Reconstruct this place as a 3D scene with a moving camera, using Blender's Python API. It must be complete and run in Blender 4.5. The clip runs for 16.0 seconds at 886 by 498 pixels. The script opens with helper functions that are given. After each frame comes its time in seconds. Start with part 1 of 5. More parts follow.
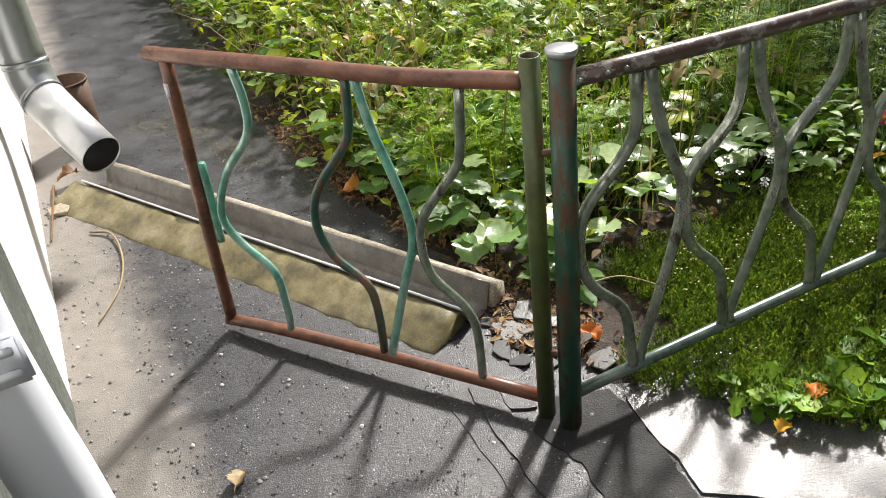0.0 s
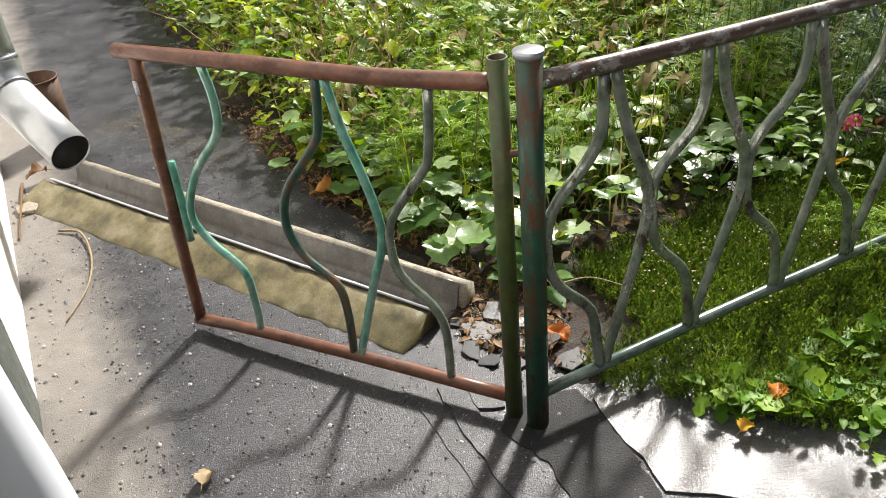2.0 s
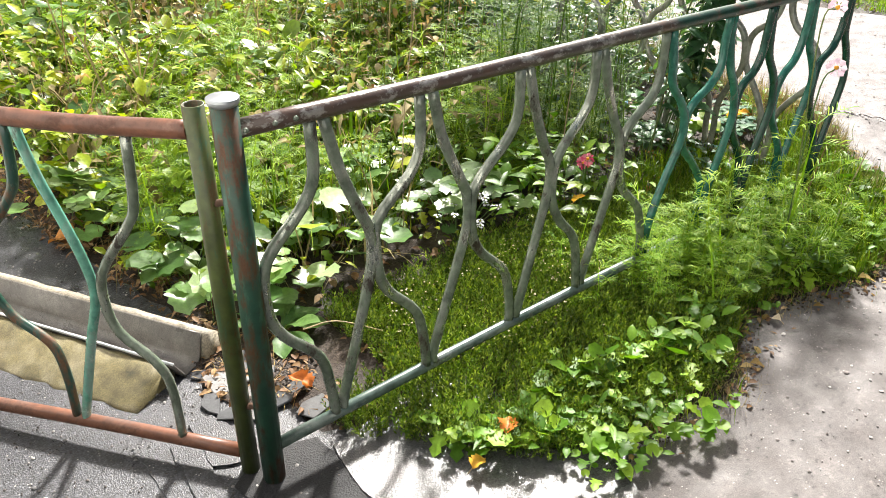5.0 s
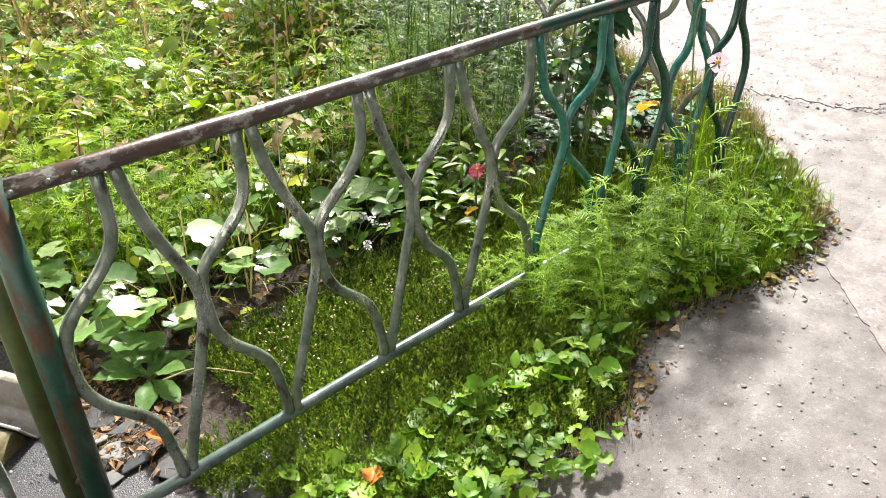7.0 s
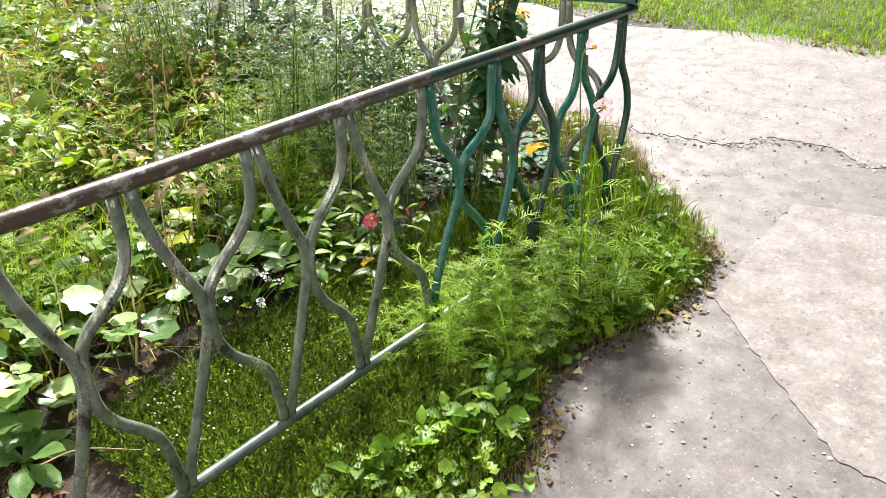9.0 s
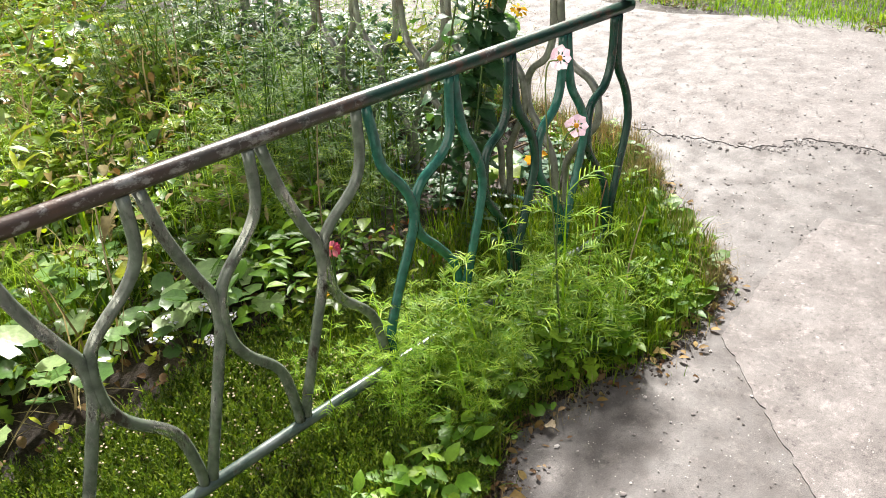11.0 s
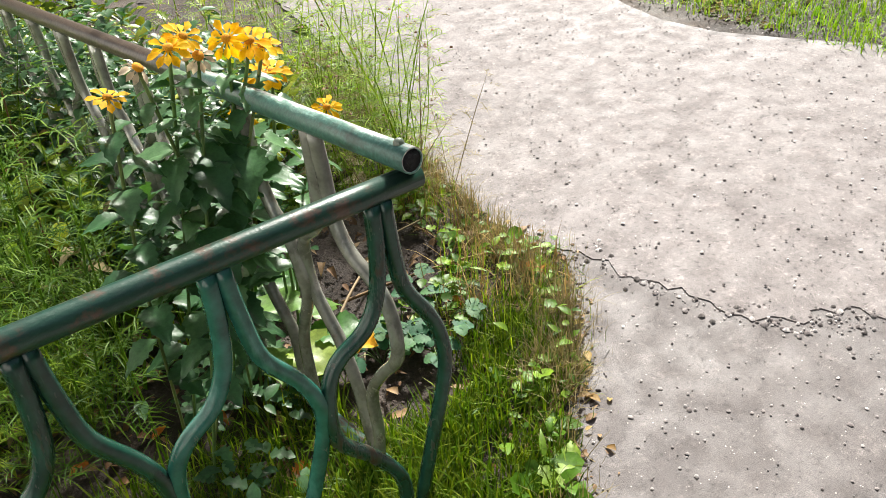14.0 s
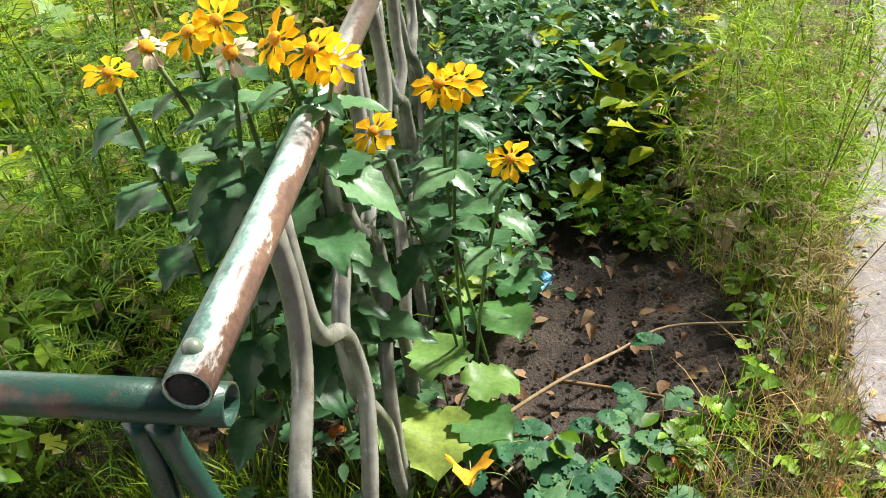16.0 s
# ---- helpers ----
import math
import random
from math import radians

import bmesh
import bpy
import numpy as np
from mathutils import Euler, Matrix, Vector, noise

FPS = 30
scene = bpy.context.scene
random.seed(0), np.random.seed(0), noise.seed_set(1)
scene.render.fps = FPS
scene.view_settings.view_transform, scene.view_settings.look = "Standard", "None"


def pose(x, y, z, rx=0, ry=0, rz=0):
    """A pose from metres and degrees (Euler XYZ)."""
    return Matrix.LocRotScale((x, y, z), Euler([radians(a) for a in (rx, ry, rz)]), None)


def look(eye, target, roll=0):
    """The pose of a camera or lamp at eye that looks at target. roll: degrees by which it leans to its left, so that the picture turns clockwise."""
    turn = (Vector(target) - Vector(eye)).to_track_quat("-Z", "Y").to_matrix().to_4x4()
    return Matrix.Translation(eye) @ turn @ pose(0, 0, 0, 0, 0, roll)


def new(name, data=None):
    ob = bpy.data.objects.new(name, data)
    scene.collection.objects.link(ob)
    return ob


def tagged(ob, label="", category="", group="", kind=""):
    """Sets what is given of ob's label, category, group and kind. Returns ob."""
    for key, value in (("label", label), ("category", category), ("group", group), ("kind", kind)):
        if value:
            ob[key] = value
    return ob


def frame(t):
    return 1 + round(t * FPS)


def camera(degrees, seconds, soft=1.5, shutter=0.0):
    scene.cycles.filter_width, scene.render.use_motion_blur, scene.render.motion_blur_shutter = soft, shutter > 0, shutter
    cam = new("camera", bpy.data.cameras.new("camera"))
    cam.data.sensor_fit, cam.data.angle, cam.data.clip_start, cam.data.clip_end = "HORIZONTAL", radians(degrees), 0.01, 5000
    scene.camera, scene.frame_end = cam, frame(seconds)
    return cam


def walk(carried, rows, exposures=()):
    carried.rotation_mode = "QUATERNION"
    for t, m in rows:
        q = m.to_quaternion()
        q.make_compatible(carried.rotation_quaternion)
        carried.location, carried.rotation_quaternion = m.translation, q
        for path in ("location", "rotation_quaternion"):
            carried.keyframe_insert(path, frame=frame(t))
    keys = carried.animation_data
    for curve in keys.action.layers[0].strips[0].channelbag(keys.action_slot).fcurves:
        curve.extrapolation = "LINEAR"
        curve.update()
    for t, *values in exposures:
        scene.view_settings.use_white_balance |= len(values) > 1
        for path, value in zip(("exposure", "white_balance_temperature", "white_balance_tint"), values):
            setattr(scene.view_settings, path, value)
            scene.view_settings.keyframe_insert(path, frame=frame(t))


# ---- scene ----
cam = camera(56.0, 16.0, 0.8)
PATH = [
    (0, (-0.819, -1.263, 1.471), (-0.156, 0.298, 0.411), -6.8),
    (0.5, (-0.825, -1.257, 1.467), (-0.139, 0.283, 0.39), -5.7),
    (1, (-0.827, -1.262, 1.462), (-0.14, 0.28, 0.389), -5.1),
    (1.5, (-0.815, -1.273, 1.469), (-0.119, 0.269, 0.403), -5.6),
    (2, (-0.809, -1.283, 1.468), (-0.094, 0.256, 0.41), -5.4),
    (2.5, (-0.804, -1.284, 1.469), (-0.078, 0.25, 0.41), -4.6),
    (3, (-0.779, -1.287, 1.462), (0.006, 0.223, 0.411), -4.2),
    (3.5, (-0.726, -1.289, 1.469), (0.165, 0.161, 0.419), -3.5),
    (4, (-0.702, -1.323, 1.476), (0.266, 0.088, 0.441), -2.8),
    (4.5, (-0.672, -1.34, 1.476), (0.413, -0.024, 0.432), 0.5),
    (5, (-0.607, -1.365, 1.473), (0.491, -0.033, 0.463), 0.1),
    (7.5, (-0.188, -1.421, 1.495), (0.941, -0.14, 0.453), -3.5),
    (8, (-0.161, -1.42, 1.502), (1.002, -0.155, 0.478), -3.5),
    (8.5, (-0.178, -1.382, 1.499), (1.07, -0.184, 0.495), -2.7),
    (9, (-0.215, -1.363, 1.493), (1.118, -0.229, 0.526), -1.3),
    (11.3, (0.326, -1.385, 1.476), (1.525, -0.124, 0.491), -3.9),
    (11.5, (0.415, -1.327, 1.48), (1.609, -0.033, 0.53), -3.1),
    (12, (0.683, -1.235, 1.497), (1.913, 0.036, 0.565), -3.0),
    (12.5, (1.017, -1.198, 1.468), (2.151, 0.124, 0.487), -5.2),
    (13, (1.285, -1.168, 1.469), (2.373, 0.151, 0.429), -5.2),
    (13.5, (1.541, -1.02, 1.426), (2.637, 0.315, 0.417), -3.8),
    (14, (1.812, -0.895, 1.397), (2.792, 0.46, 0.303), -5.1),
    (14.5, (2.123, -0.897, 1.407), (2.66, 0.642, 0.248), -8.3),
    (15, (2.348, -0.755, 1.36), (2.811, 0.769, 0.15), -9.1),
    (15.5, (2.523, -0.548, 1.332), (2.667, 1.02, 0.099), -8.3),
    (16, (2.692, -0.431, 1.315), (2.4, 1.136, 0.107), -6.0),
]
walk(cam, [(t, look(eye, target, roll)) for t, eye, target, roll in PATH], [(0, 0.9), (2.5, 0.92), (5, 1.65), (9, 1.58), (11.5, 1.38), (14, 1.32), (15, 1.34), (16, 1.46)])

# ---- world, sun ----
SUN_AZ, SUN_EL = math.atan2(0.64, 0.77), radians(42)
world = bpy.data.worlds.new("sky")
scene.world = world
world.use_nodes = True
wn = world.node_tree
sky = wn.nodes.new("ShaderNodeTexSky")
sky.sky_type, sky.sun_disc = "NISHITA", False
sky.sun_elevation, sky.sun_rotation = SUN_EL, math.pi / 2 - SUN_AZ
sky.air_density, sky.dust_density = 1.0, 6.0
wn.links.new(sky.outputs[0], wn.nodes["Background"].inputs[0])
wn.nodes["Background"].inputs[1].default_value = 0.055
lamp = bpy.data.lights.new("sun", "SUN")
lamp.energy, lamp.angle, lamp.color = 5.0, radians(5.5), (1.0, 0.965, 0.91)
sun = new("sun", lamp)
sun.matrix_world = look((0, 0, 0), (-math.cos(SUN_AZ) * math.cos(SUN_EL), -math.sin(SUN_AZ) * math.cos(SUN_EL), -math.sin(SUN_EL)))
sun.location = (6, 5, 8)

# ---- materials ----


def nodes_of(name):
    m = bpy.data.materials.new(name)
    m.use_nodes = True
    nt = m.node_tree
    return m, nt, nt.nodes["Principled BSDF"]


def node(nt, kind, **values):
    n = nt.nodes.new(kind)
    for k, v in values.items():
        n.inputs[k].default_value = v
    return n


def noise_tex(nt, scale, detail=4.0, rough=0.6, coord=None):
    n = node(nt, "ShaderNodeTexNoise", Scale=scale, Detail=detail, Roughness=rough)
    if coord is None:
        coord = nt.nodes.new("ShaderNodeNewGeometry").outputs["Position"]
    nt.links.new(coord, n.inputs["Vector"])
    return n.outputs[0]


def stretched(nt, factor):
    """World position drawn out along an axis."""
    n = nt.nodes.new("ShaderNodeVectorMath")
    n.operation = "MULTIPLY"
    n.inputs[1].default_value = factor
    nt.links.new(nt.nodes.new("ShaderNodeNewGeometry").outputs["Position"], n.inputs[0])
    return n.outputs[0]


def ramp(nt, fac, stops):
    r = nt.nodes.new("ShaderNodeValToRGB")
    r.color_ramp.elements[0].position, r.color_ramp.elements[1].position = stops[0][0], stops[-1][0]
    for p, c in stops[1:-1]:
        r.color_ramp.elements.new(p)
    for e, (p, c) in zip(r.color_ramp.elements, stops):
        e.color = (*c, 1) if len(c) == 3 else c
    nt.links.new(fac, r.inputs[0])
    return r.outputs[0]


def grey(v):
    return (v, v, v)


def mix(nt, fac, a, b, blend="MIX"):
    n = nt.nodes.new("ShaderNodeMix")
    n.data_type, n.blend_type = "RGBA", blend
    for s, v in ((n.inputs[0], fac), (n.inputs[6], a), (n.inputs[7], b)):
        if isinstance(v, (tuple, list)):
            s.default_value = (*v, 1)
        elif isinstance(v, (int, float)):
            s.default_value = v
        else:
            nt.links.new(v, s)
    return n.outputs[2]


def bump(nt, b, height, strength, distance):
    n = node(nt, "ShaderNodeBump", Strength=strength, Distance=distance)
    nt.links.new(height, n.inputs["Height"])
    nt.links.new(n.outputs[0], b.inputs["Normal"])


def ground_mat(name, dark, mid, light, rough=(0.35, 0.6), fine=260, relief=0.004, chips=None, damp=2.2, stones=0, flake=False, dust=None, gloss=0.5):
    """Mineral ground: blotches, grain, pale chips, damp patches that shine."""
    m, nt, b = nodes_of(name)
    big = noise_tex(nt, damp, 5, 0.65)
    grain = noise_tex(nt, fine, 3, 0.7)
    patch = noise_tex(nt, 14, 6, 0.7)
    col = ramp(nt, big, [(0.3, dark), (0.5, mid), (0.7, light)])
    col = mix(nt, 0.35 if flake else 0.75, col, ramp(nt, patch, [(0.3, grey(0.45)), (0.5, grey(0.85)), (0.72, grey(1.25))]), "MULTIPLY")
    if flake:
        scab = noise_tex(nt, 13, 12, 0.8)
        col = mix(nt, 0.9, col, ramp(nt, scab, [(0.36, grey(0.42)), (0.41, grey(0.85)), (0.56, grey(0.98)), (0.6, grey(1.42))]), "MULTIPLY")
        pits = noise_tex(nt, 70, 5, 0.7)
        col = mix(nt, 0.8, col, ramp(nt, pits, [(0.35, grey(0.32)), (0.41, grey(0.95)), (0.58, grey(1.02)), (0.63, grey(1.45))]), "MULTIPLY")
        patch = ramp(nt, scab, [(0.38, grey(0)), (0.44, grey(0.6)), (0.57, grey(0.65)), (0.61, grey(1))])
    col = mix(nt, 0.7, col, ramp(nt, grain, [(0.32, grey(0.35)), (0.5, grey(0.95)), (0.68, grey(1.5))]), "MULTIPLY")
    if stones:
        w = node(nt, "ShaderNodeTexVoronoi", Scale=stones)
        nt.links.new(nt.nodes.new("ShaderNodeNewGeometry").outputs["Position"], w.inputs["Vector"])
        sep = nt.nodes.new("ShaderNodeSeparateColor")
        nt.links.new(w.outputs["Color"], sep.inputs[0])
        col = mix(nt, 0.85, col, ramp(nt, sep.outputs[0], [(0.0, grey(0.2)), (0.6, grey(0.8)), (1.0, grey(2.4))]), "MULTIPLY")
        stony = ramp(nt, sep.outputs[1], [(0.0, grey(-0.08)), (1.0, grey(0.22))])
        grain = mix(nt, 0.5, grain, ramp(nt, w.outputs["Distance"], [(0.0, grey(1)), (0.7, grey(0))]))
    if dust:
        xyz = nt.nodes.new("ShaderNodeSeparateXYZ")
        nt.links.new(nt.nodes.new("ShaderNodeNewGeometry").outputs["Position"], xyz.inputs[0])
        far = nt.nodes.new("ShaderNodeMath")
        far.operation = "MULTIPLY_ADD"
        far.inputs[1].default_value = 0.26
        nt.links.new(noise_tex(nt, 9, 6, 0.65), far.inputs[0])
        nt.links.new(xyz.outputs[0], far.inputs[2])
        off = nt.nodes.new("ShaderNodeMapRange")
        off.inputs["From Min"].default_value, off.inputs["From Max"].default_value = -0.66, -0.82
        nt.links.new(far.outputs[0], off.inputs["Value"])
        col = mix(nt, off.outputs[0], col, mix(nt, patch, tuple(0.55 * v for v in dust), tuple(1.3 * v for v in dust)))
    if chips:
        v = node(nt, "ShaderNodeTexVoronoi", Scale=95)
        nt.links.new(nt.nodes.new("ShaderNodeNewGeometry").outputs["Position"], v.inputs["Vector"])
        spots = ramp(nt, v.outputs["Distance"], [(0.13, grey(1)), (0.2, grey(0))])
        rare = ramp(nt, noise_tex(nt, 31, 2), [(0.55, grey(0)), (0.62, grey(1))])
        col = mix(nt, mix(nt, 1.0, spots, rare, "MULTIPLY"), col, chips)
    nt.links.new(col, b.inputs["Base Color"])
    gloss_map = ramp(nt, noise_tex(nt, damp * 2.3, 5, 0.6), [(0.35, grey(rough[0])), (0.65, grey(rough[1]))])
    if stones:
        gloss_map = mix(nt, 1.0, gloss_map, stony, "ADD")
    nt.links.new(gloss_map, b.inputs["Roughness"])
    b.inputs["Specular IOR Level"].default_value = gloss
    add = mix(nt, 0.22 if flake else 0.5, grain, patch)
    bump(nt, b, add, 0.9, relief)
    return m


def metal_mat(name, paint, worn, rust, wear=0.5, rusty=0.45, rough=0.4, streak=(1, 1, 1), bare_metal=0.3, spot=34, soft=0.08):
    """Old pipe: paint, rubbed bare patches and rust, streaked along the pipe; on some bars the patches also paint lit
    stretches.
    """
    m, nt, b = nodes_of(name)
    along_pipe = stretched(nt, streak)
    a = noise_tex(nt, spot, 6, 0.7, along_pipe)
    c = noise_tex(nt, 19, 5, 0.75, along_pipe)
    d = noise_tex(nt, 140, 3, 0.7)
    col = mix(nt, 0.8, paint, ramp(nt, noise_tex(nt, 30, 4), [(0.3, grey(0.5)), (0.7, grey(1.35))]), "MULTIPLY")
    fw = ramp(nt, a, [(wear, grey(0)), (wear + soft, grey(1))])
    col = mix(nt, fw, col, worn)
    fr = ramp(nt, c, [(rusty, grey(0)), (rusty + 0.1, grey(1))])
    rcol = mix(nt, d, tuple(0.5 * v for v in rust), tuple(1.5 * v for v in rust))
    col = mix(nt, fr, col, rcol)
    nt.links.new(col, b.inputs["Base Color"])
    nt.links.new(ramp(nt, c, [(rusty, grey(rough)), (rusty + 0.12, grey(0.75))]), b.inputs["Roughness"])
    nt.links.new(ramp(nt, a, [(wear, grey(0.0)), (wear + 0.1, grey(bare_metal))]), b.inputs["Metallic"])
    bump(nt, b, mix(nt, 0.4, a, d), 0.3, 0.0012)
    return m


def rail_mat(name):
    """The long rail: rust-brown paint near the post, old green nearer the corner, rubbed pale on top."""
    m, nt, b = nodes_of(name)
    geo = nt.nodes.new("ShaderNodeNewGeometry")
    xyz = nt.nodes.new("ShaderNodeSeparateXYZ")
    nt.links.new(geo.outputs["Position"], xyz.inputs[0])
    a, d = noise_tex(nt, 36, 6, 0.7, stretched(nt, (0.6, 1, 1))), noise_tex(nt, 150, 3, 0.7)
    where = nt.nodes.new("ShaderNodeMath")
    where.operation = "MULTIPLY_ADD"
    where.inputs[1].default_value = 0.3
    nt.links.new(xyz.outputs[0], where.inputs[0])
    nt.links.new(noise_tex(nt, 6, 4), where.inputs[2])
    col = ramp(nt, where.outputs[0], [(0.62, (0.062, 0.038, 0.029)), (0.9, (0.06, 0.054, 0.046)), (1.1, (0.014, 0.048, 0.033))])
    rub = mix(nt, ramp(nt, where.outputs[0], [(0.98, grey(1)), (1.14, grey(0.08))]), grey(0), ramp(nt, a, [(0.52, grey(0)), (0.6, grey(0.6))]))
    col = mix(nt, rub, col, mix(nt, d, (0.2, 0.19, 0.18), (0.55, 0.55, 0.52)))
    col = mix(nt, ramp(nt, noise_tex(nt, 13, 5, 0.75), [(0.53, grey(0)), (0.62, grey(0.9))]), col, (0.085, 0.05, 0.035))
    nt.links.new(col, b.inputs["Base Color"])
    b.inputs["Roughness"].default_value = 0.32
    nt.links.new(ramp(nt, a, [(0.47, grey(0.0)), (0.58, grey(0.35))]), b.inputs["Metallic"])
    bump(nt, b, mix(nt, 0.4, a, d), 0.6, 0.002)
    return m


def end_rail_mat(name):
    """Rail by the flowers: old turquoise on one flank, rubbed bare along the ridge, rust on the outer flank."""
    m, nt, b = nodes_of(name)
    geo = nt.nodes.new("ShaderNodeNewGeometry")
    xyz = nt.nodes.new("ShaderNodeSeparateXYZ")
    nt.links.new(geo.outputs["Normal"], xyz.inputs[0])
    a, d = noise_tex(nt, 26, 6, 0.75, stretched(nt, (1, 0.3, 1))), noise_tex(nt, 150, 3, 0.7)
    flank = nt.nodes.new("ShaderNodeMath")
    flank.operation = "MULTIPLY_ADD"
    flank.inputs[1].default_value = 0.34
    nt.links.new(xyz.outputs[0], flank.inputs[0])
    nt.links.new(a, flank.inputs[2])
    col = ramp(nt, flank.outputs[0], [(0.36, (0.06, 0.14, 0.11)), (0.46, (0.19, 0.3, 0.255)), (0.54, (0.5, 0.53, 0.49)), (0.67, (0.45, 0.43, 0.39)), (0.73, (0.15, 0.09, 0.06)), (0.9, (0.11, 0.065, 0.048))])
    place = nt.nodes.new("ShaderNodeSeparateXYZ")
    nt.links.new(geo.outputs["Position"], place.inputs[0])
    far = nt.nodes.new("ShaderNodeMapRange")
    far.inputs["From Min"].default_value, far.inputs["From Max"].default_value = 0.5, 0.85
    nt.links.new(place.outputs[1], far.inputs["Value"])
    col = mix(nt, far.outputs[0], col, mix(nt, d, (0.04, 0.03, 0.024), (0.14, 0.11, 0.085)))
    col = mix(nt, ramp(nt, noise_tex(nt, 5, 5, 0.7, stretched(nt, (1, 0.6, 1))), [(0.52, grey(0)), (0.6, grey(0.85))]), col, (0.045, 0.034, 0.026))
    col = mix(nt, 0.6, col, ramp(nt, d, [(0.35, grey(0.55)), (0.65, grey(1.3))]), "MULTIPLY")
    nt.links.new(col, b.inputs["Base Color"])
    b.inputs["Roughness"].default_value = 0.28
    bump(nt, b, mix(nt, 0.4, a, d), 0.6, 0.002)
    return m


def plain_mat(name, dark, light, rough, metal=0.0):
    """Even paint with faint dirt."""
    m, nt, b = nodes_of(name)
    nt.links.new(ramp(nt, noise_tex(nt, 7, 6, 0.75), [(0.3, dark), (0.5, light)]), b.inputs["Base Color"])
    b.inputs["Roughness"].default_value = rough
    b.inputs["Metallic"].default_value = metal
    bump(nt, b, noise_tex(nt, 60, 3), 0.2, 0.001)
    return m


def leaf_mat(name, c1, c2, c3, rough=0.42, trans=0.32, vein=60.0, tint=(1.5, 1.6, 0.4), gloss=0.24):
    """Leaf: a colour of its own for each leaf, mottling, light that shines through."""
    m, nt, b = nodes_of(name)
    geo = nt.nodes.new("ShaderNodeNewGeometry")
    info = nt.nodes.new("ShaderNodeObjectInfo")
    add = nt.nodes.new("ShaderNodeMath")
    add.operation = "FRACT"
    s = nt.nodes.new("ShaderNodeMath")
    s.operation = "ADD"
    nt.links.new(geo.outputs["Random Per Island"], s.inputs[0])
    nt.links.new(info.outputs["Random"], s.inputs[1])
    nt.links.new(s.outputs[0], add.inputs[0])
    col = ramp(nt, add.outputs[0], [(0.0, c1), (0.5, c2), (0.93, c3), (1.0, c3)])
    mottle = noise_tex(nt, vein, 4, 0.7)
    col = mix(nt, 0.6, col, ramp(nt, mottle, [(0.3, grey(0.5)), (0.7, grey(1.3))]), "MULTIPLY")
    col = mix(nt, 0.6, col, ramp(nt, noise_tex(nt, 2.6, 3), [(0.35, grey(0.6)), (0.65, grey(1.3))]), "MULTIPLY")
    nt.links.new(col, b.inputs["Base Color"])
    b.inputs["Roughness"].default_value = rough
    b.inputs["Specular IOR Level"].default_value = gloss
    bump(nt, b, mottle, 0.5, 0.002)
    t = nt.nodes.new("ShaderNodeBsdfTranslucent")
    nt.links.new(mix(nt, 1.0, col, tint, "MULTIPLY"), t.inputs[0])
    ms = nt.nodes.new("ShaderNodeMixShader")
    ms.inputs[0].default_value = trans
    nt.links.new(b.outputs[0], ms.inputs[1])
    nt.links.new(t.outputs[0], ms.inputs[2])
    nt.links.new(ms.outputs[0], nt.nodes["Material Output"].inputs[0])
    return m


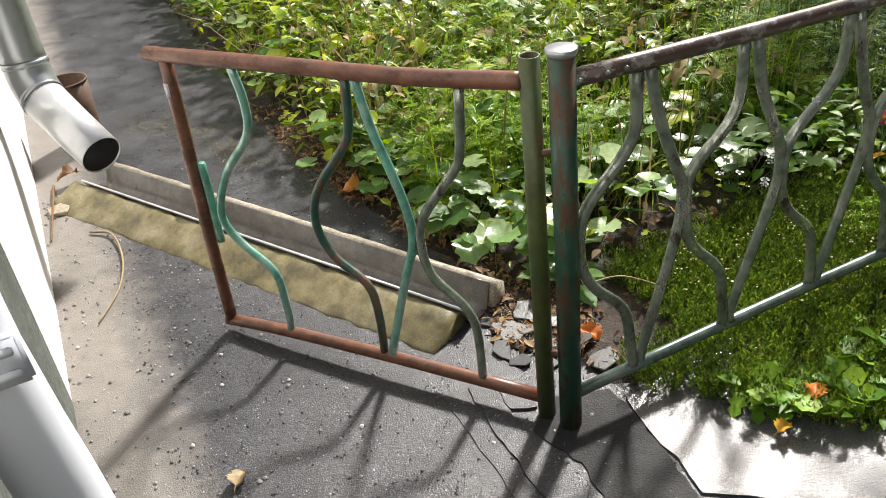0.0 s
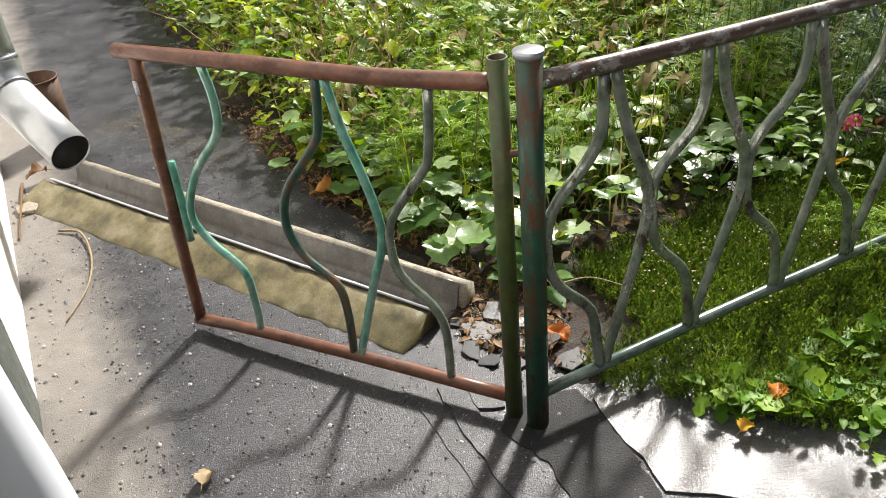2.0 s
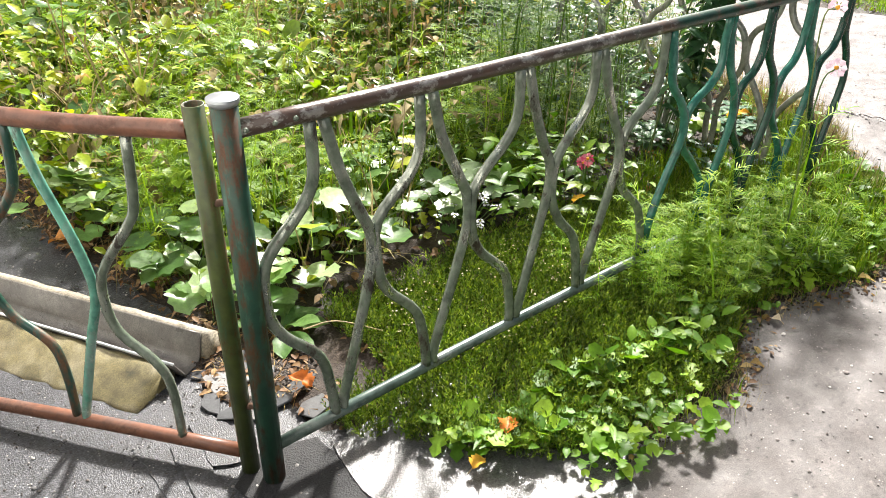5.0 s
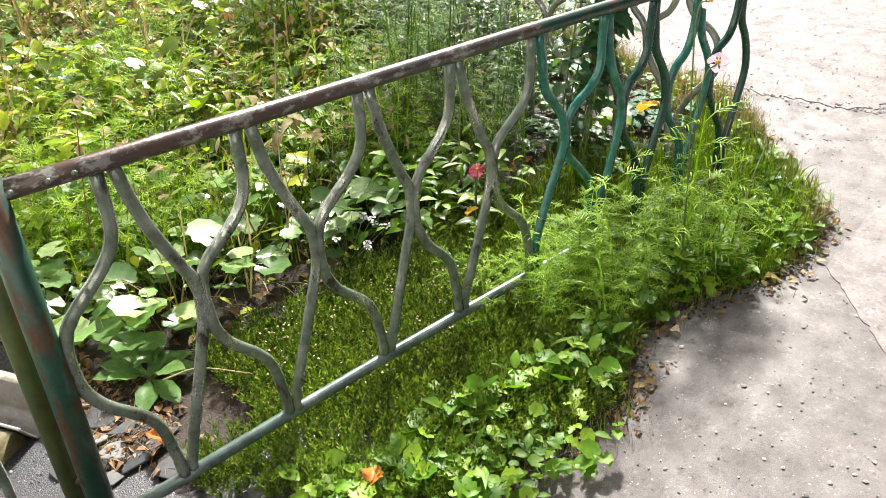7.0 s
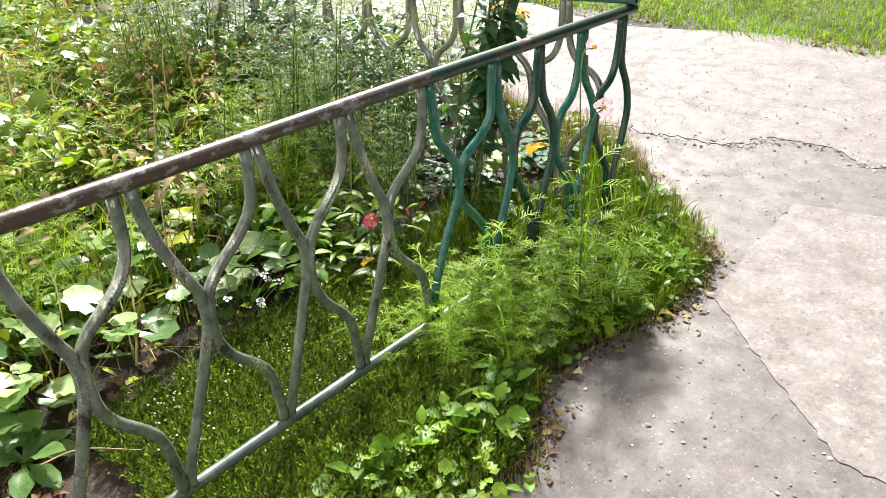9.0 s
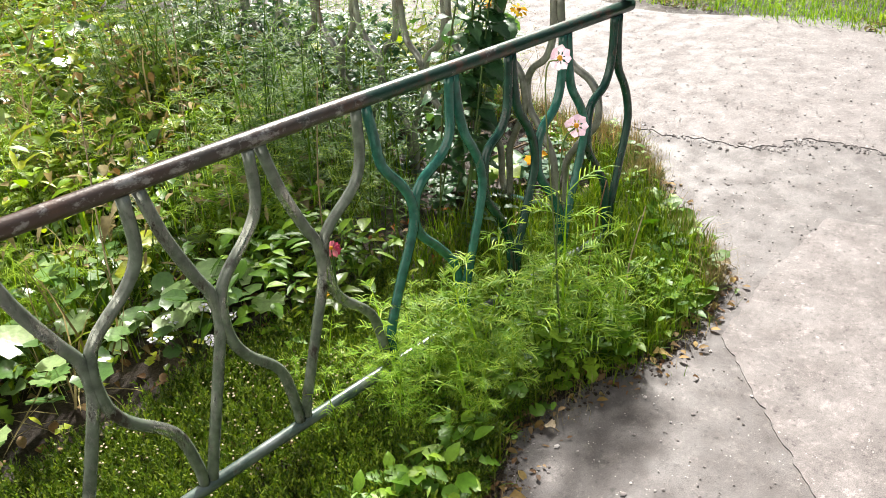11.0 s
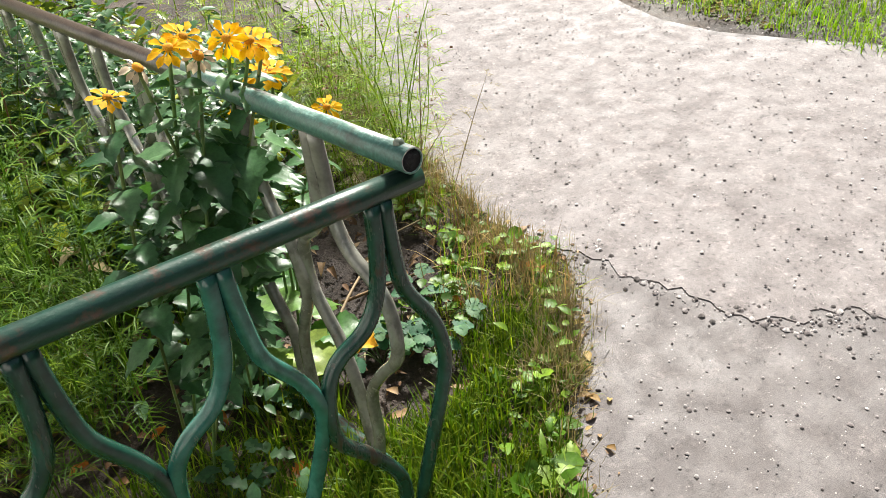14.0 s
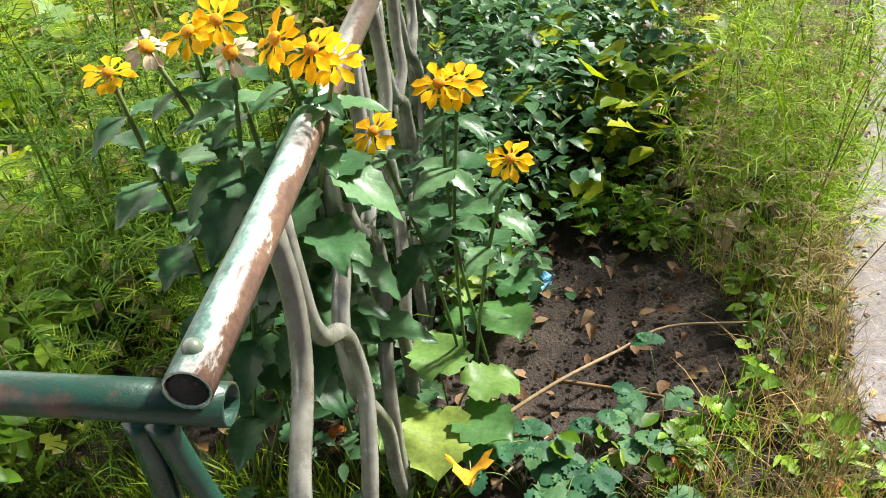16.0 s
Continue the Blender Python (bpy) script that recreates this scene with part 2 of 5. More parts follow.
M = {
    "soil": ground_mat("soil", (0.018, 0.013, 0.0095), (0.042, 0.031, 0.0235), (0.095, 0.073, 0.056), (0.5, 0.85), 120, 0.012, gloss=0.2),
    "asphalt": ground_mat("wet_asphalt", (0.014, 0.0145, 0.018), (0.03, 0.031, 0.036), (0.055, 0.056, 0.062), (0.22, 0.42), 420, 0.0032, (0.42, 0.4, 0.37), 2.2, 230, False, (0.19, 0.172, 0.153)),
    # also colours the plugs that paint shade into two open pipe ends
    "tar": ground_mat("rough_tar_and_bore_shade", (0.008, 0.008, 0.009), (0.014, 0.014, 0.015), (0.026, 0.026, 0.027), (0.5, 0.75), 200, 0.008, gloss=0.3),
    "slab": ground_mat("wet_concrete", (0.0456, 0.0456, 0.0464), (0.0684, 0.0684, 0.0692), (0.0912, 0.0912, 0.0912), (0.14, 0.32), 200, 0.003),
    "path": ground_mat("path_concrete", (0.0864, 0.0736, 0.0696), (0.11, 0.0968, 0.092), (0.136, 0.12, 0.114), (0.45, 0.75), 330, 0.002, (0.42, 0.38, 0.35), 4.0, 0, True, gloss=0.4),
    "overlay": ground_mat("worn_asphalt_layer", (0.151, 0.133, 0.127), (0.184, 0.164, 0.157), (0.221, 0.199, 0.192), (0.62, 0.85), 330, 0.0018, (0.42, 0.38, 0.35), 4.0, 0, True, gloss=0.4),
    "bank": ground_mat("mossy_concrete", (0.055, 0.046, 0.017), (0.16, 0.132, 0.055), (0.28, 0.245, 0.15), (0.35, 0.65), 300, 0.0012, None, 9.0),
    "ledge": ground_mat("old_cement", (0.187, 0.157, 0.111), (0.289, 0.251, 0.187), (0.374, 0.332, 0.264), (0.5, 0.75), 150, 0.002),
    "zinc": ground_mat("dull_zinc", (0.07, 0.06, 0.05), (0.13, 0.118, 0.102), (0.22, 0.205, 0.185), (0.25, 0.5), 300, 0.0005, None, 6.0),
    "skyscreen": ground_mat("dark_sky_screen", (0.012, 0.022, 0.008), (0.028, 0.045, 0.016), (0.05, 0.075, 0.028), (0.7, 0.9), 20, 0.02, gloss=0.1),
    "render": plain_mat("white_render", (0.62, 0.6, 0.56), (0.82, 0.81, 0.79), 0.8),
    "plinth": ground_mat("green_plinth", (0.06, 0.072, 0.06), (0.09, 0.1, 0.088), (0.12, 0.13, 0.115), (0.6, 0.8), 60, 0.003),
    "gatepipe": metal_mat("rusty_brown_pipe", (0.14, 0.055, 0.03), (0.19, 0.095, 0.06), (0.085, 0.034, 0.018), 0.58, 0.5, 0.38, (0.4, 0.4, 0.6), 0.0),
    "longrail": rail_mat("long_rail_pipe"),
    "railgreen": metal_mat("rubbed_green_rail", (0.12, 0.25, 0.21), (0.4, 0.44, 0.41), (0.12, 0.065, 0.04), 0.52, 0.52, 0.25, (1.0, 0.25, 1.0)),
    "lowrail": metal_mat("grey_green_low_rail", (0.07, 0.1, 0.085), (0.26, 0.29, 0.27), (0.06, 0.045, 0.035), 0.46, 0.58, 0.25, (0.45, 1, 1), 0.4, 14, 0.2),
    "endrail": end_rail_mat("rubbed_turquoise_rail"),
    "postgreen": metal_mat("rusty_green_post", (0.012, 0.05, 0.03), (0.03, 0.09, 0.06), (0.07, 0.03, 0.01), 0.56, 0.49, 0.42, (1, 1, 0.3), 0.0),
    "gatepost": metal_mat("rusty_olive_post", (0.05, 0.066, 0.014), (0.025, 0.07, 0.03), (0.075, 0.04, 0.012), 0.56, 0.55, 0.42, (1, 1, 0.3), 0.0),
    "teal": metal_mat("chipped_teal_bar", (0.1, 0.28, 0.21), (0.45, 0.62, 0.54), (0.05, 0.03, 0.02), 0.45, 0.6, 0.18, (1, 1, 0.4), 0.4, 13, 0.2),
    "darkteal": metal_mat("dark_teal_bar", (0.009, 0.0465, 0.0315), (0.027, 0.0863, 0.06), (0.0495, 0.0225, 0.0112), 0.58, 0.56, 0.26, (1, 1, 0.22)),
    "cornerteal": metal_mat("corner_teal_bar", (0.022, 0.115, 0.085), (0.09, 0.26, 0.21), (0.05, 0.03, 0.018), 0.55, 0.6, 0.2, (1, 1, 0.3), 0.1, 16, 0.2),
    "brownteal": metal_mat("dark_bar_gone_rusty", (0.02, 0.06, 0.045), (0.1, 0.15, 0.12), (0.12, 0.06, 0.03), 0.6, 0.47, 0.3, (1, 1, 0.3)),
    # pale patches on these two: rubbed metal, and highlights painted into the colour
    "palebar": metal_mat("rubbed_pale_bar_with_gleams", (0.17, 0.17, 0.14), (0.6, 0.61, 0.56), (0.11, 0.085, 0.06), 0.5, 0.57, 0.17, (1, 1, 0.45), 0.5, 12, 0.2),
    "greybar": metal_mat("rubbed_grey_bar_with_gleams", (0.11, 0.135, 0.1), (0.58, 0.6, 0.53), (0.035, 0.027, 0.02), 0.49, 0.55, 0.2, (1, 1, 0.45), 0.75, 12, 0.22),
    "rust": metal_mat("rust", (0.1, 0.056, 0.035), (0.15, 0.085, 0.055), (0.085, 0.04, 0.022), 0.5, 0.5, 0.75),
    "zincpipe": plain_mat("galvanised_sheet", (0.3, 0.315, 0.33), (0.38, 0.395, 0.41), 0.3, 0.55),
    "zincbright": plain_mat("new_galvanised_sheet", (0.5, 0.52, 0.53), (0.62, 0.63, 0.64), 0.3, 0.4),
    "whitepaint": plain_mat("white_enamel", (0.6, 0.64, 0.7), (0.68, 0.71, 0.76), 0.3),
    "round": leaf_mat("round_leaf", (0.04, 0.1, 0.022), (0.15, 0.27, 0.075), (0.32, 0.42, 0.19), 0.3, gloss=0.45),
    "herb": leaf_mat("herb_leaf", (0.0302, 0.0653, 0.00293), (0.137, 0.215, 0.0103), (0.348, 0.384, 0.0263), 0.36),
    "lime": leaf_mat("lime_leaf", (0.121, 0.215, 0.00585), (0.204, 0.307, 0.0103), (0.34, 0.384, 0.0234), 0.4),
    "grass": leaf_mat("grass_blade", (0.0327, 0.0762, 0.00372), (0.0774, 0.146, 0.00816), (0.178, 0.228, 0.0223), 0.45, gloss=0.1),
    "dryg": leaf_mat("dry_grass", (0.165, 0.135, 0.0525), (0.255, 0.21, 0.0975), (0.33, 0.277, 0.143), 0.7, 0.3, tint=(1.15, 1.1, 0.9), gloss=0.1),
    "sedum": leaf_mat("stonecrop", (0.0288, 0.0647, 0.00442), (0.0816, 0.14, 0.01), (0.202, 0.259, 0.0354), 0.4, 0.25),
    "darkfeather": leaf_mat("dark_feathery_leaf", (0.0356, 0.0872, 0.00917), (0.0668, 0.143, 0.0152), (0.133, 0.218, 0.0254), 0.5, gloss=0.1),
    "feather": leaf_mat("feathery_leaf", (0.105, 0.193, 0.0122), (0.179, 0.301, 0.0203), (0.316, 0.428, 0.0367), 0.45, gloss=0.1),
    "helio": leaf_mat("rough_heliopsis_leaf", (0.0263, 0.075, 0.03), (0.0525, 0.128, 0.0525), (0.105, 0.203, 0.09), 0.36, 0.25, 90),
    "berry": leaf_mat("strawberry_leaf", (0.0225, 0.0975, 0.045), (0.0413, 0.143, 0.0638), (0.09, 0.203, 0.075), 0.6, 0.25, 90),
    "rosette": leaf_mat("soft_pale_leaf", (0.078, 0.168, 0.042), (0.102, 0.198, 0.048), (0.132, 0.228, 0.06), 0.45, 0.35, 80),
    "mallow": leaf_mat("mallow_leaf", (0.055, 0.15, 0.05), (0.1, 0.21, 0.055), (0.22, 0.29, 0.06), 0.4, 0.3, 80),
    "cosmosleaf": leaf_mat("cosmos_leaf", (0.102, 0.214, 0.0121), (0.171, 0.317, 0.0212), (0.297, 0.412, 0.0393), 0.45, gloss=0.1),
    "pale_crumb": leaf_mat("dull_chip", (0.16, 0.142, 0.136), (0.26, 0.235, 0.225), (0.46, 0.43, 0.41), 0.9, 0.02, 150, tint=(1, 1, 1)),
    "crumb": leaf_mat("dull_crumb", (0.045, 0.04, 0.037), (0.08, 0.07, 0.066), (0.13, 0.118, 0.11), 0.9, 0.02, 150, tint=(1, 1, 1)),
    "weed": leaf_mat("weed_leaf", (0.0454, 0.115, 0.00728), (0.0983, 0.215, 0.0117), (0.204, 0.323, 0.0234), 0.45),
    "brown": leaf_mat("withered_leaf", (0.12, 0.06, 0.025), (0.2, 0.11, 0.05), (0.3, 0.2, 0.1), 0.6, 0.2, tint=(1.15, 1.1, 1.0)),
    "rusty": leaf_mat("rust_coloured_leaf", (0.16, 0.09, 0.03), (0.34, 0.22, 0.07), (0.52, 0.38, 0.14), 0.6, 0.3, tint=(1.15, 1.1, 1.0)),
    "orange": leaf_mat("orange_leaf", (0.45, 0.12, 0.02), (0.55, 0.17, 0.03), (0.5, 0.22, 0.05), 0.5, 0.3, tint=(1.15, 1.1, 1.0)),
    "yellowleaf": leaf_mat("yellow_leaf", (0.65, 0.33, 0.02), (0.7, 0.36, 0.03), (0.7, 0.4, 0.05), 0.45, 0.3, tint=(1.15, 1.1, 1.0)),
    "petal": leaf_mat("yellow_petal", (0.93, 0.48, 0.003), (0.95, 0.55, 0.004), (0.95, 0.6, 0.005), 0.7, 0.45, tint=(1.15, 1.1, 1.0)),
    "oldpetal": leaf_mat("faded_petal", (0.55, 0.42, 0.28), (0.6, 0.5, 0.36), (0.65, 0.55, 0.4), 0.6, 0.25, tint=(1.15, 1.1, 1.0)),
    "pink": leaf_mat("pale_pink_petal", (0.7, 0.5, 0.62), (0.76, 0.58, 0.69), (0.82, 0.68, 0.76), 0.5, 0.35, tint=(1.15, 1.1, 1.0)),
    "red": leaf_mat("crimson_petal", (0.5, 0.03, 0.1), (0.6, 0.08, 0.16), (0.6, 0.2, 0.25), 0.5, 0.3, tint=(1.15, 1.1, 1.0)),
    "white": leaf_mat("white_petal", (0.7, 0.68, 0.72), (0.8, 0.78, 0.82), (0.85, 0.85, 0.87), 0.5, 0.3, tint=(1.15, 1.1, 1.0)),
    "disc": leaf_mat("flower_disc", (0.55, 0.22, 0.008), (0.6, 0.25, 0.01), (0.65, 0.28, 0.015), 0.8, 0.05, 400, tint=(1.15, 1.1, 1.0)),
    "stem": leaf_mat("green_stem", (0.08, 0.15, 0.04), (0.1, 0.17, 0.05), (0.14, 0.18, 0.06), 0.5, 0.1),
    "straw": leaf_mat("straw_stem", (0.3, 0.22, 0.12), (0.38, 0.29, 0.17), (0.45, 0.36, 0.22), 0.6, 0.1, tint=(1.15, 1.1, 1.0)),
    "stone": leaf_mat("grey_stone", (0.12, 0.12, 0.12), (0.2, 0.19, 0.18), (0.4, 0.38, 0.36), 0.7, 0.02, 150, tint=(1.15, 1.1, 1.0)),
    "paletile": leaf_mat("wet_pale_tile", (0.14, 0.138, 0.136), (0.18, 0.178, 0.175), (0.24, 0.235, 0.23), 0.18, 0.02, 60, tint=(1.15, 1.1, 1.0)),
    "slate": leaf_mat("broken_slate", (0.05, 0.052, 0.056), (0.075, 0.077, 0.08), (0.1, 0.1, 0.1), 0.3, 0.02, 60, tint=(1.15, 1.1, 1.0)),
    "blue": leaf_mat("blue_plastic", (0.2, 0.5, 0.7), (0.25, 0.55, 0.75), (0.4, 0.65, 0.8), 0.3, 0.2, tint=(1.15, 1.1, 1.0)),
}

# ---- mesh tools ----
from mathutils.geometry import delaunay_2d_cdt


def origin_of(ob):
    p = Vector((0, 0, 0))
    while ob is not None:
        p += ob.location
        ob = ob.parent
    return p


def part(name, bm, material, parent=None, label="", smooth=True):
    """One mesh object out of a bmesh in world coordinates, under a thing or a part."""
    me = bpy.data.meshes.new(name)
    if parent is not None:
        bm.transform(Matrix.Translation(-origin_of(parent)))
    bm.to_mesh(me)
    bm.free()
    me.materials.append(M[material])
    if smooth:
        me.polygons.foreach_set("use_smooth", [True] * len(me.polygons))
    ob = new(name, me)
    ob.parent = parent
    if label:
        tagged(ob, label)
    return ob


def thing(name, at, label, category, group="", kind=""):
    ob = new(name)
    ob.location = at
    ob.empty_display_size = 0.05
    return tagged(ob, label, category, group, kind)


def curve_pts(pts, steps=5):
    """A smooth line through pts."""
    p = [Vector(q) for q in pts]
    p = [2 * p[0] - p[1]] + p + [2 * p[-1] - p[-2]]
    out = []
    for i in range(1, len(p) - 2):
        a, b, c, d = p[i - 1:i + 3]
        for k in range(steps):
            t = k / steps
            out.append(0.5 * (2 * b + (c - a) * t + (2 * a - 5 * b + 4 * c - d) * t * t + (3 * b - a - 3 * c + d) * t ** 3))
    out.append(p[-2])
    return out


def tube(bm, pts, radius, seg=10, wall=0.0, squash=1.0):
    """A pipe along pts; radius a number or one for each point; wall > 0: open ends with that thickness."""
    pts = [Vector(p) for p in pts]
    n = len(pts)
    rs = radius if isinstance(radius, (list, tuple)) else [radius] * n
    up = Vector((0, 0, 1))
    if abs((pts[1] - pts[0]).normalized().z) > 0.9:
        up = Vector((0.3, 1, 0)).normalized()

    def shell(shrink):
        rings, side = [], None
        for i, p in enumerate(pts):
            d = (pts[min(i + 1, n - 1)] - pts[max(i - 1, 0)]).normalized()
            side = d.cross(up).normalized() if side is None else (side - d * side.dot(d)).normalized()
            other = d.cross(side)
            r = rs[i] - shrink
            rings.append([bm.verts.new(p + (side * math.cos(a) + other * math.sin(a) * squash) * r)
                          for a in (2 * math.pi * k / seg for k in range(seg))])
        return rings

    outer = shell(0.0)
    for a, b in zip(outer, outer[1:]):
        for k in range(seg):
            bm.faces.new((a[k], a[(k + 1) % seg], b[(k + 1) % seg], b[k]))
    if wall > 0:
        inner = shell(wall)
        for a, b in zip(inner, inner[1:]):
            for k in range(seg):
                bm.faces.new((a[k], b[k], b[(k + 1) % seg], a[(k + 1) % seg]))
        for o, i, flip in ((outer[0], inner[0], True), (outer[-1], inner[-1], False)):
            for k in range(seg):
                f = (o[k], o[(k + 1) % seg], i[(k + 1) % seg], i[k])
                bm.faces.new(f[::-1] if flip else f)
    else:
        bm.faces.new(outer[0])
        bm.faces.new(outer[-1][::-1])
    bmesh.ops.recalc_face_normals(bm, faces=bm.faces)
    return bm


def pipe(pts, radius, seg=10, wall=0.0, smooth_steps=0, squash=1.0):
    bm = bmesh.new()
    tube(bm, curve_pts(pts, smooth_steps) if smooth_steps else pts, radius, seg, wall, squash)
    return bm


def box(bm, lo, hi, bevel=0.0):
    r = bmesh.ops.create_cube(bm, size=1)
    for v in r["verts"]:
        v.co = Vector([lo[i] + (v.co[i] + 0.5) * (hi[i] - lo[i]) for i in range(3)])
    if bevel:
        edges = {e for v in r["verts"] for e in v.link_edges}
        bmesh.ops.bevel(bm, geom=list(edges), offset=bevel, segments=2, affect="EDGES")
    return bm


def sheet(outline, z, depth=0.03, ragged=0.0, step=0.08, seed=1):
    """A flat layer with a broken outline and real thickness."""
    rnd = random.Random(seed)
    pts = []
    for a, b in zip(outline, outline[1:] + outline[:1]):
        a, b = Vector(a), Vector(b)
        n = max(1, int((b - a).length / step)) if (b - a).length < 6 else 1
        for k in range(n):
            p = a.lerp(b, k / n)
            if k and ragged:
                p += Vector((rnd.uniform(-ragged, ragged), rnd.uniform(-ragged, ragged)))
            pts.append(p)
    return layer(pts, z, depth)


def layer(pts, z, depth):
    """A flat slab over the outline pts: its top in triangles, its edges all round."""
    pts = [Vector((p[0], p[1])) for p in pts]
    n = len(pts)
    vs, _, tris, *_ = delaunay_2d_cdt(pts, [], [list(range(n))], 1, 1e-6)
    bm = bmesh.new()
    top = [bm.verts.new((v.x, v.y, z)) for v in vs]
    for t in tris:
        a, b, c = (vs[k] for k in t)
        up = (b - a).cross(c - a) > 0
        bm.faces.new([top[k] for k in (t if up else t[::-1])])
    for i in range(n):
        p, q = pts[i], pts[(i + 1) % n]
        bm.faces.new([bm.verts.new(v) for v in ((p.x, p.y, z), (p.x, p.y, z - depth), (q.x, q.y, z - depth), (q.x, q.y, z))])
    return bm


# ---- the plan ----
# lower edge of the planting towards the path (x, y); its edge along the asphalt (y, x); its edge beyond the fence corner (y, x)
EDGE = ((0.17, -0.02), (0.3, -0.1), (0.42, -0.27), (0.55, -0.42), (0.98, -0.47), (1.14, -0.5), (1.42, -0.33), (1.67, -0.34), (1.94, -0.45), (2.27, -0.43), (2.46, -0.35), (2.83, 0.1), (2.95, 0.17), (3.3, 0.56))
WEST = ((0.0, 0.17), (0.5, 0.16), (1.14, 0.04), (1.92, -0.09), (2.89, -0.08), (4.9, -0.05), (9.0, 0.0))
EAST = ((0.5, 3.2), (0.74, 3.22), (1.09, 3.28), (1.41, 3.36), (1.9, 3.52), (2.6, 3.76), (4.0, 4.1), (9.0, 4.6))


def edge_y(x):
    return np.interp(x, [p[0] for p in EDGE], [p[1] for p in EDGE])


def inside(x, y, grow=0.0):
    """Whether (x, y) lies in the planted bed."""
    w = np.interp(y, [p[0] for p in WEST], [p[1] for p in WEST])
    e = np.interp(y, [p[0] for p in EAST], [p[1] for p in EAST])
    return (x > w - grow) & (x < e + grow) & (y > edge_y(x) - grow)


def ground_z(x, y):
    """The bed falls away gently beyond the fence corner."""
    fx = np.clip((x - 1.4) / 0.9, 0, 1) * np.clip((3.3 - x) / 0.45, 0, 1)
    return -0.015 * np.clip(y - 0.25, 0, 2.2) * fx


# ---- ground ----
xs = np.concatenate([[-300, -60, -12], np.arange(-2, 7.01, 0.1), [10, 20, 60, 300]])
ys = np.concatenate([[-300, -60, -12], np.arange(-3, 9.01, 0.1), [12, 25, 60, 300]])
gx, gy = np.meshgrid(xs, ys)
rng = np.random.default_rng(4)
gz = ground_z(gx, gy) - 0.012 + rng.normal(0, 0.006, gx.shape) * inside(gx, gy)
nx = len(xs)
idx = np.arange(gx.size).reshape(gx.shape)
quads = np.stack([idx[:-1, :-1], idx[:-1, 1:], idx[1:, 1:], idx[1:, :-1]], -1).reshape(-1, 4)
me = bpy.data.meshes.new("ground")
me.from_pydata(np.stack([gx, gy, gz], -1).reshape(-1, 3).tolist(), [], quads.tolist())
me.materials.append(M["soil"])
me.polygons.foreach_set("use_smooth", [True] * len(me.polygons))
tagged(new("ground", me), "damp dark garden soil under the planting", "ground", kind="structure")


def lawn_x(y):
    return 5.42 + 0.2 * math.sin(1.3 * y + 2.4) + 0.1 * math.sin(3.1 * y)


jag = random.Random(3)
low_edge = [(x, float(edge_y(x)) + (0.12 if x < 0.85 else -0.02) + jag.uniform(-0.012, 0.012)) for x in np.linspace(0.525, 3.3, 61)]
side_edge = [(float(np.interp(y, [p[0] for p in EAST], [p[1] for p in EAST])) + 0.02 + jag.uniform(-0.012, 0.012), y) for y in np.concatenate([np.arange(0.62, 4.0, 0.06), np.arange(4.0, 9.01, 0.5)])]
outer = [(lawn_x(y), y) for y in np.linspace(-9, 9, 60)]
bm = layer([(0.525, -9)] + outer + side_edge[::-1] + low_edge[::-1], 0.0, 0.03)
tagged(part("path", bm, "path", smooth=False),
       "pale worn concrete path with grit and stains", "path", kind="structure")
tagged(part("road", sheet([(-1.12, -9), (0.52, -9), (0.52, -0.3), (0.3, -0.02), (0.17, 0.06), (0.17, 0.3), (0.15, 0.53)] + [(x, y) for y, x in WEST[2:]] + [(-1.12, 9)], 0.0, 0.03, 0.012, 0.06, 5), "asphalt", smooth=False),
       "dark wet cracked asphalt around the gate", "asphalt", kind="structure")
tagged(part("pavement", sheet([(0.165, 0.0), (0.118, -0.33), (0.34, -0.5), (0.5, -0.6), (0.62, -0.6), (0.71, -0.48), (0.68, -0.3), (0.55, 0.05)], 0.006, 0.03, 0.008, 0.05, 8), "slab", smooth=False),
       "wet grey concrete slab shining beside the fence post", "slab", kind="structure")
tagged(part("upper_layer", sheet([(3.34, 0.5), (3.37, 0.44), (3.33, 0.36), (3.385, 0.27), (3.4, 0.19), (3.42, 0.03), (3.5, -0.1), (3.56, -0.08), (3.66, -0.16), (3.69, -0.42), (3.55, -0.62), (3.8, -1.1), (3.7, -2), (3.9, -9)] + [(x - 0.06, y) for x, y in outer] + [(x + 0.03, y) for x, y in side_edge[::-4]], 0.0035, 0.03, 0.019, 0.026, 14), "overlay", smooth=False),
       "lighter upper layer of the path with a broken edge", "path", kind="structure")
tagged(part("old_patch", sheet([(3.3, -1.6), (3.0, -0.5), (2.5, -0.5), (2.12, -0.55), (1.6, -1.1), (1.5, -2.5), (3.2, -2.5)], 0.003, 0.02, 0.007, 0.022, 15), "overlay", smooth=False),
       "pale smooth patch let into the path", "path", kind="structure")

# ---- house wall ----
bm = bmesh.new()
box(bm, (-1.5, -6, 0.62), (-1.13, 12, 4.5))
tagged(part("wall_west", bm, "render", smooth=False), "white rendered house wall, weathered near the ground", "wall", kind="structure")
bm = bmesh.new()
box(bm, (-1.5, 0.8, -0.1), (-1.1, 12, 0.62), 0.012)
tagged(part("plinth", bm, "render", smooth=False), "dirty whitewashed plinth of the house wall", "wall", kind="structure")
bm = bmesh.new()
box(bm, (-1.5, -6, -0.1), (-1.098, 0.797, 0.9), 0.012)
tagged(part("plinth", bm, "plinth", smooth=False), "grey-green painted plinth of the house wall", "wall", kind="structure")

